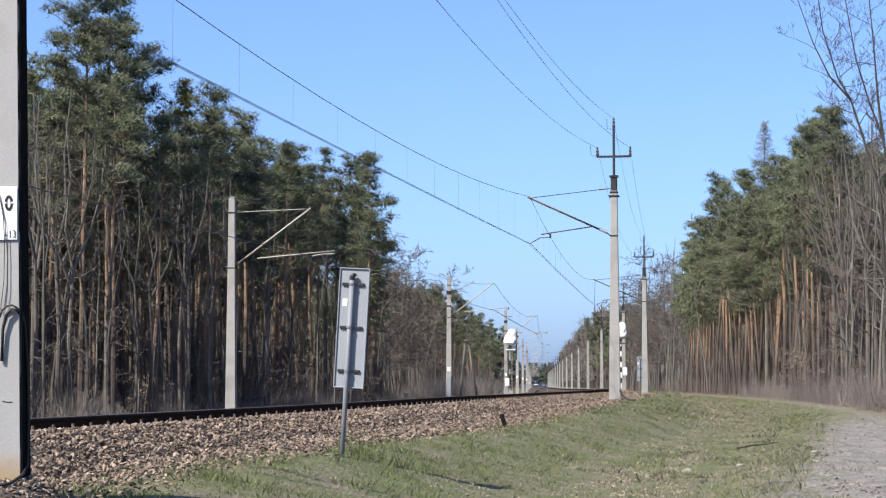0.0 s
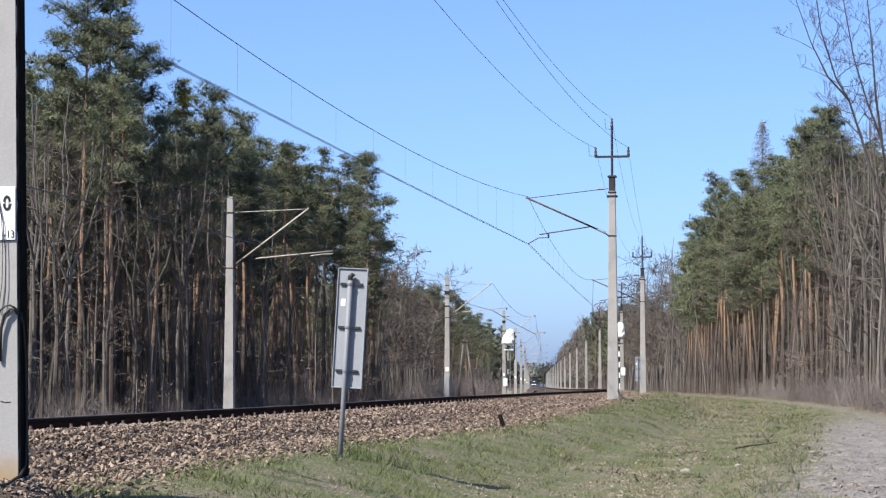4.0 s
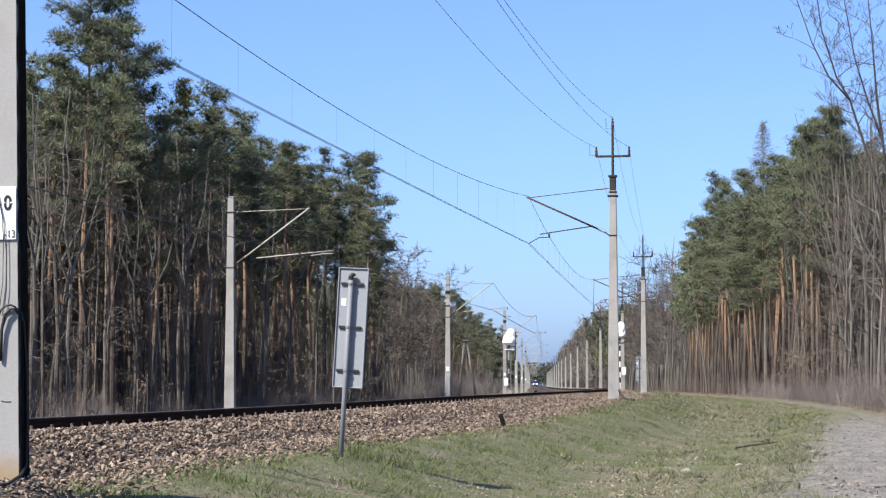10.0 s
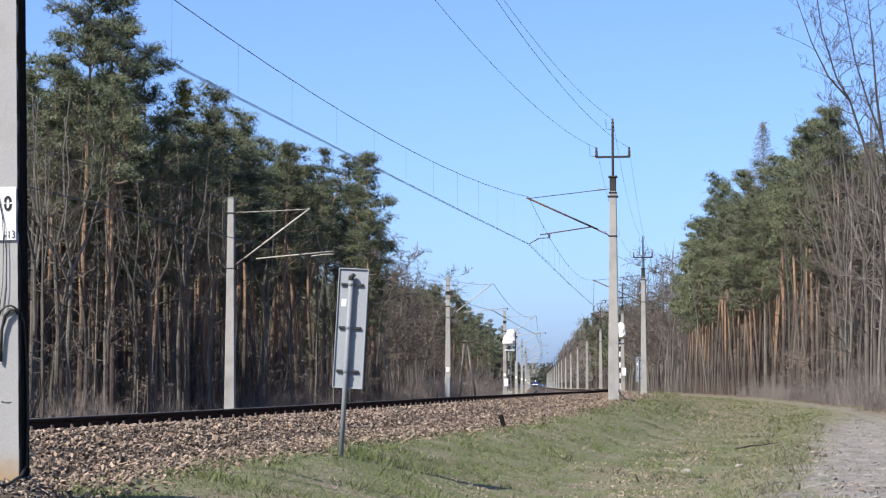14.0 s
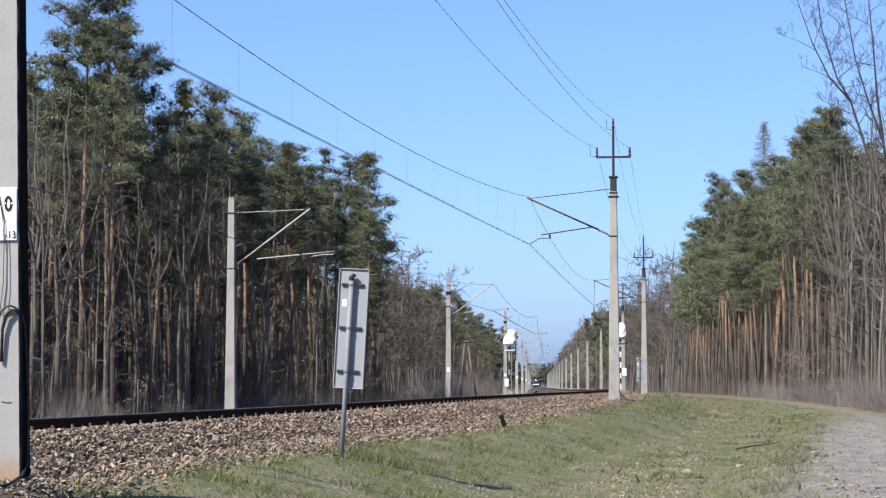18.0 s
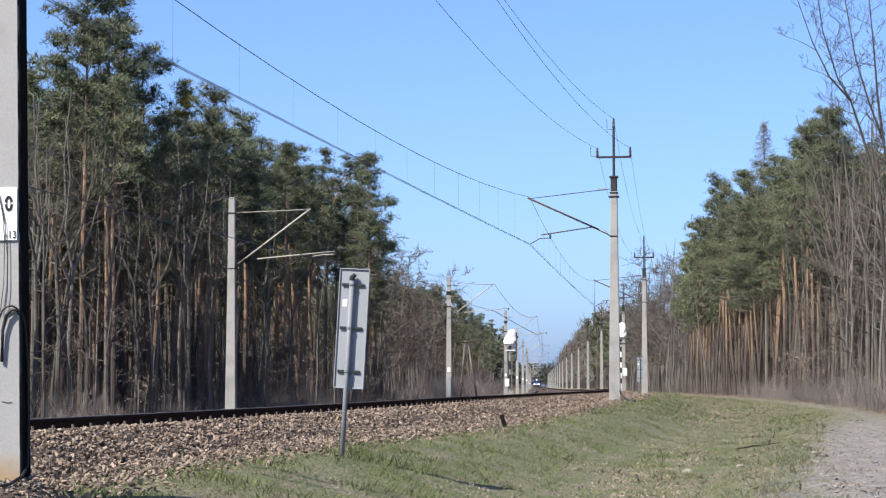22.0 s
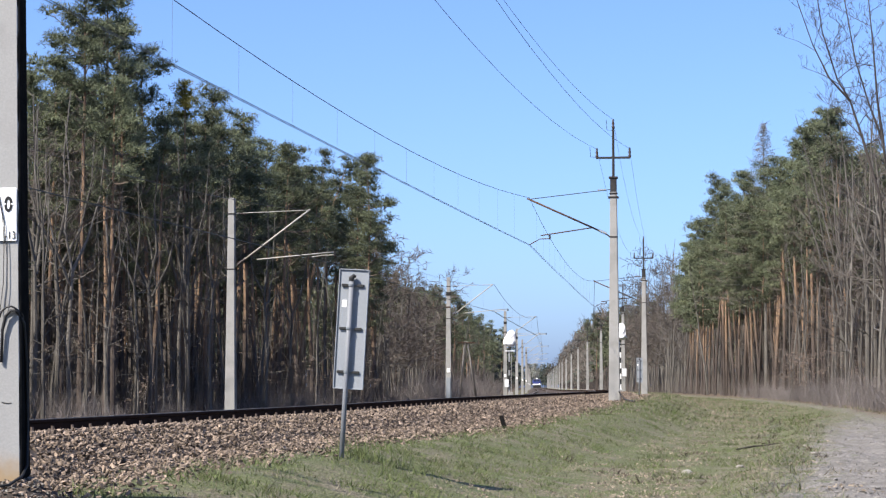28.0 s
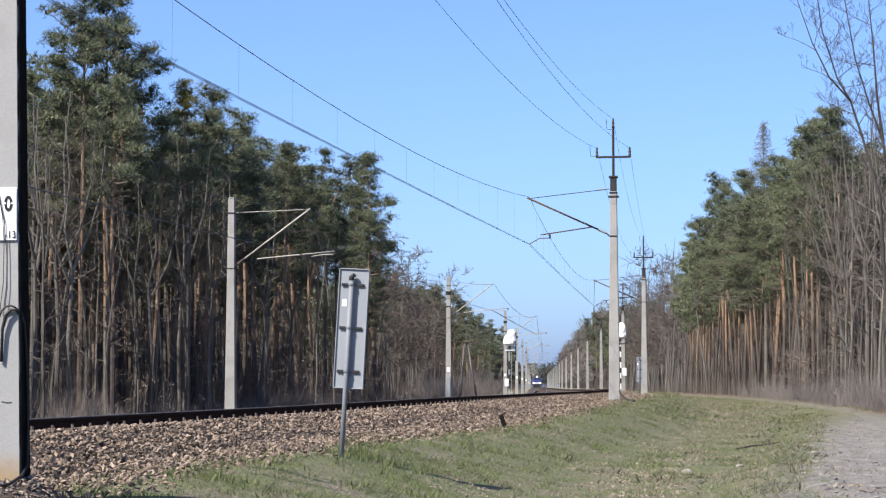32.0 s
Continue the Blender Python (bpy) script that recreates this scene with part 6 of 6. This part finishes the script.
def build_soil_bits():
    """Small clods, chips and leaf scraps on the bare dirt track."""
    rng = random.Random(41)
    shapes = stone_shapes(rng, 5)
    places = []
    for _ in range(5200):
        y = 19 + 60 * rng.random() ** 1.6
        u = rng.uniform(float(road_u(y)) - 0.5, 13.2)
        x, yy = on_line(y, u)
        s = rng.uniform(0.006, 0.022) * (2.2 if rng.random() < 0.07 else 1)
        places.append((rng.randrange(5), Matrix.LocRotScale((x, yy, terrain(u, y) + s * 0.3), Euler((rng.uniform(-0.4, 0.4), 0, rng.uniform(0, 6.283))), (s * 1.4, s, s * 0.7))))
    for _ in range(420):
        y = 20 + 50 * rng.random() ** 1.5
        u = float(road_u(y)) + rng.choice((rng.uniform(-0.45, 0.5), rng.uniform(-0.3, 3.2)))
        x, yy = on_line(y, u)
        s = rng.uniform(0.018, 0.045)
        places.append((rng.randrange(5), Matrix.LocRotScale((x, yy, terrain(u, y) + s * 0.05), Euler((rng.uniform(-0.4, 0.4), 0, rng.uniform(0, 6.283))), (s * 1.6, s * 1.3, s * 0.5))))
    tagged(new("soil_bits", scatter_mesh("soil_bits", shapes, places, SOIL_BIT)), "small clods and chips on the dirt track", "soil", kind="stuff")


build_turf()
build_soil_bits()
for x, y, s, sd, lb in ((3.85, 33.0, (0.11, 0.08, 0.05), 1, "pale weathered stone half sunk in the grass"), (4.8, 33.8, (0.08, 0.06, 0.035), 5, "small pale stone in the grass")):
    rock(x, y, on_ground(x, y) + 0.01, s, sd, lb)

# a dark stake at the foot of the ballast
tx, ty = 1.24, 41.6
stake = thing("stake", "short dark weathered stake leaning in the ballast edge", "stake", pose(tx, ty, on_ground(tx, ty), 0, -16, 0))
part("shaft", Geo().box((0, 0, 0.08), (0.085, 0.06, 0.42), 0.012), MATT_BLACK, stake)

# a fallen branch across the ditch
br = thing("fallen_branch", "dark fallen branch lying across the ditch", "branch")
g = Geo().path([(6.2, 44.2, on_ground(6.2, 44.2) + 0.03), (6.6, 44.6, on_ground(6.6, 44.6) + 0.05), (6.85, 44.7, on_ground(6.85, 44.7) + 0.05), (7.3, 44.8, on_ground(7.3, 44.8) + 0.06)], [0.018, 0.02, 0.015, 0.006], 6)
part("stem", g, DEADWOOD, br)

# the plate, wires and cable on the nearest mast
mx, my = on_line(17.8, 2.70)
near_mast = masts[0]


def face(x, z, out=0.0):
    """A point on the nearest mast's front face."""
    return (x, -0.175 + 0.0058 * (z + 0.62) - out, z)


plate = part("distance_plate", Geo().box((0, 0, 0), (0.3, 0.01, 0.44), 0.004, Matrix.LocRotScale(face(-0.006, 1.618, 0.012), None, None)), WHITE_PAINT, near_mast, "white plate with black figures")


def figures(body, x, z, size, bold=0.0):
    cu = bpy.data.curves.new("numeral", 'FONT')
    cu.body, cu.size, cu.align_x, cu.extrude, cu.offset = body, size, 'CENTER', 0.001, bold
    cu.materials.append(BLACK_PAINT)
    ob = new("numeral", cu)
    ob.parent = near_mast
    p = face(x, z, 0.02)
    ob.matrix_basis = pose(*p, 90, 0, 0) @ Matrix.Diagonal((0.8, 1, 1, 1))


figures("0", 0.075, 1.644, 0.17, 0.005)
figures("-13", 0.091, 1.416, 0.09)
for dx in (-0.03, 0.03):
    part("stencil_gap", Geo().box((0, 0, 0), (0.02, 0.001, 0.012), 0, Matrix.LocRotScale(face(0.075 + dx, 1.704, 0.0225), None, None)), WHITE_PAINT, near_mast)
part("bond_wire", Geo().path([face(0.002, 1.74, 0.025), face(0.03, 1.588, 0.03), face(0.04, 1.38, 0.02), face(0.035, 1.054, 0.02), face(0.007, 0.813, 0.02)], [0.0032] * 5, 5), RUBBER, near_mast)
part("bond_wire", Geo().path([face(0.0, 1.774, 0.025), face(0.044, 1.54, 0.03), face(0.067, 1.24, 0.02), face(0.067, 1.008, 0.02), face(0.049, 0.831, 0.02)], [0.0032] * 5, 5), RUBBER, near_mast)
part("thin_cable", Geo().path([face(0.0, 0.752, 0.03), face(0.025, 0.82, 0.03), face(0.067, 0.853, 0.035), face(0.105, 0.859, 0.035), face(0.14, 0.84, 0.03), (0.18, -0.12, 0.79), (0.185, -0.02, 0.6)], [0.008] * 7, 7), RUBBER, near_mast, "thin black cable", True)
part("scratch", Geo().path([face(0.02, 0.075, 0.002), face(0.06, 0.065, 0.002), face(0.1, 0.068, 0.002)], [0.004] * 3, 5), BLACK_PAINT, near_mast)
part("cable", Geo().path([face(0.02, 0.4, 0.02), face(0.03, 0.66, 0.03), face(0.055, 0.775, 0.035), face(0.1, 0.825, 0.035), face(0.145, 0.822, 0.03), (0.185, -0.08, 0.72), (0.195, -0.02, 0.4), (0.2, 0.0, -0.1), (0.205, -0.06, -0.45), (0.195, -0.22, -0.53), (0.13, -0.42, -0.59), (0.0, -0.5, -0.607), (-0.35, -0.52, -0.61)], [0.013] * 13, 7), RUBBER, near_mast, "thick black cable", True)
# a light cable duct up the foot of the second far-side mast
part("cable_duct", Geo().box((0, -0.2, 0.0), (0.3, 0.07, 1.7), 0.01), SIGN_BACK, masts[102], "pale grey cable duct")
# near-black layer over the nearest mast's right flank, ragged along its front edge
coat, rng_c = Geo(), random.Random(12)
rows_c = []
for i in range(61):
    z = -0.62 + 8.1 * i / 60
    w, d = (float(np.interp(z, (-0.62, 3.465, 7.55), k)) for k in ((0.36, 0.30, 0.25), (0.35, 0.30, 0.25)))
    rows_c.append([(w / 2 - 0.012, -d / 2 - 0.001 + rng_c.uniform(0, 0.008), z), (w / 2 + 0.006, -d / 2 + 0.014, z), (w / 2 + 0.007, d / 2 - 0.01, z), (w / 2 - 0.01, d / 2 + 0.002, z)])
for a, b in zip(rows_c, rows_c[1:]):
    for k in range(3):
        coat.add([a[k], a[k + 1], b[k + 1], b[k]], [(0, 1, 2, 3)])
part("black_flank", coat, MATT_BLACK, near_mast, "black layer down the flank")

# loose dark soil and rubble heaped at the foot of the nearest mast
def heap_z(x, y):
    """Height of the heap over the ground round the mast's foot."""
    z, a, b = on_ground(x, y), (x - mx - 0.05) / 0.5, (y - my + 0.2) / 0.62
    return z + max(0.0, -0.555 + 0.24 * min(0.0, y - my + 0.17) - z) * max(0.0, min(1.0, 1.6 * (1 - a * a - b * b))) + 0.022 * noise.noise((x * 9, y * 9, 4)) + 0.02 * noise.noise((x * 24, y * 24, 9)) - 0.012


heap = Geo()
for i in range(31):
    for j in range(31):
        x, y = mx + 0.05 + 0.52 * (i / 15 - 1), my - 0.2 + 0.64 * (j / 15 - 1)
        heap.v.append((x, y, heap_z(x, y)))
heap.f = [(i * 31 + j, (i + 1) * 31 + j, (i + 1) * 31 + j + 1, i * 31 + j + 1) for i in range(30) for j in range(30)]
tagged(new("soil_mound", heap.mesh("soil_mound", SOIL)), "heap of dark crumbling soil at the mast's foot", "soil")


def build_rubble():
    """Broken stone and grey crumbs strewn over the heap."""
    rng = random.Random(31)
    shapes = stone_shapes(rng, 8)
    for name, label, mat, count, big in (("rubble", "broken brown stone on the heap at the mast's foot", STONE, 900, 0.03), ("soil_crumbs", "grey crumbs of dried soil on the heap", SOIL_BIT, 520, 0.02)):
        places = []
        while len(places) < count:
            r, t = math.sqrt(rng.random()), rng.uniform(0, 6.283)
            x, y = mx + 0.05 + 0.53 * r * math.cos(t), my - 0.2 + 0.68 * r * math.sin(t)
            k = rng.uniform(0.35, 1.0) * big
            places.append((rng.randrange(8), Matrix.LocRotScale((x, y, heap_z(x, y) + k * 0.25), Euler((rng.uniform(-0.7, 0.7), rng.uniform(-0.7, 0.7), rng.uniform(0, 6.283))), (k * 1.2, k, k * 0.9))))
        tagged(new(name, scatter_mesh(name, shapes, places, mat)), label, "rubble", kind="stuff")


build_rubble()

# cable ends and a dark pipe at the foot of the second mast
px, py = on_line(78.9, 3.15)
pipe = thing("cable_end", "dark bent cable end lying at the mast's foot", "cable")
part("pipe", Geo().path([(px - 0.28, py, on_ground(px, py) + 0.5), (px - 0.2, py - 0.3, on_ground(px, py) + 0.25), (px - 0.1, py - 1.0, on_ground(px - 0.1, py - 1.0) + 0.1), (px + 0.0, py - 2.0, on_ground(px, py - 2.0) + 0.06), (px + 0.12, py - 2.4, on_ground(px + 0.12, py - 2.4) + 0.05)], [0.02, 0.022, 0.025, 0.03, 0.05], 7), RUBBER, pipe)

# an old trestle of two leaning poles at the edge of the far wood
qx, qy = on_line(232, -float(spacing(232)) - 8.0)
trestle = thing("pole_trestle", "old trestle of two leaning grey wooden poles with a rusty crossbar", "pole", pose(qx, qy, -0.9))
for dx, tilt in ((-0.9, 5.0), (0.9, -9.0)):
    shaft = part("shaft", Geo().tube((0, 0, -0.3), (0, 0, 6.2), 0.14, 0.09, 8), WOOD, trestle, "", True)
    shaft.matrix_basis = pose(dx, 0, 0, 0, tilt, 0)
part("crossbar", Geo().box((-0.2, -0.14, 6.0), (1.9, 0.1, 0.14), 0.02), RUST, trestle, "rusty steel crossbar")

# clumps of withered weeds on the bank and in the ditch
weed_mesh = bush_mesh(401, 0.17, 0.7, 30, DEADWEED)
weed_things = []
for x, y, s in ((2.5, 32.5, 1.0), (2.75, 31.4, 0.9), (3.0, 29.4, 1.1), (3.35, 28.6, 0.9), (6.0, 50.0, 1.2), (7.4, 46.0, 1.0), (6.3, 36.5, 1.0), (5.9, 33.2, 0.9), (4.9, 41.0, 0.9), (1.9, 35.0, 0.8), (7.9, 52.0, 1.3), (4.3, 57.0, 1.2)):
    w = thing("dry_weeds", "clump of withered brown weed stalks in the grass", "weeds", Matrix.LocRotScale((x, y, on_ground(x, y)), Euler((0, 0, x * 7)), (s * 1.15, s * 1.15, s * 1.1)), group="dry weeds")
    part("stalks", weed_mesh, None, w)


# ---- repeated small pieces ----
build_sleepers((near_track, far_track))


def motions():
    """The train comes on at a steady 28 metres a second; the tall trees sway in the wind."""
    rows = []
    for k in range(17):
        t = k * 2.0
        y = 640 + 28 * (32 - t)
        x, yy = on_line(y, -float(spacing(y)))
        rows.append((t, pose(x, yy, float(left_z(y)), 0, 0, -bearing(y))))
    walk(loco, rows)
    for tree, gusts, gain, late in SWAYING:
        place_of, turn, _ = tree.matrix_basis.decompose()
        ts, angles = zip(*gusts)
        walk(tree, [(t, Matrix.Translation(place_of) @ Matrix.Rotation(radians(gain * float(np.interp(t - late, ts, angles))), 4, 'Y') @ turn.to_matrix().to_4x4()) for t in ts])


motions()
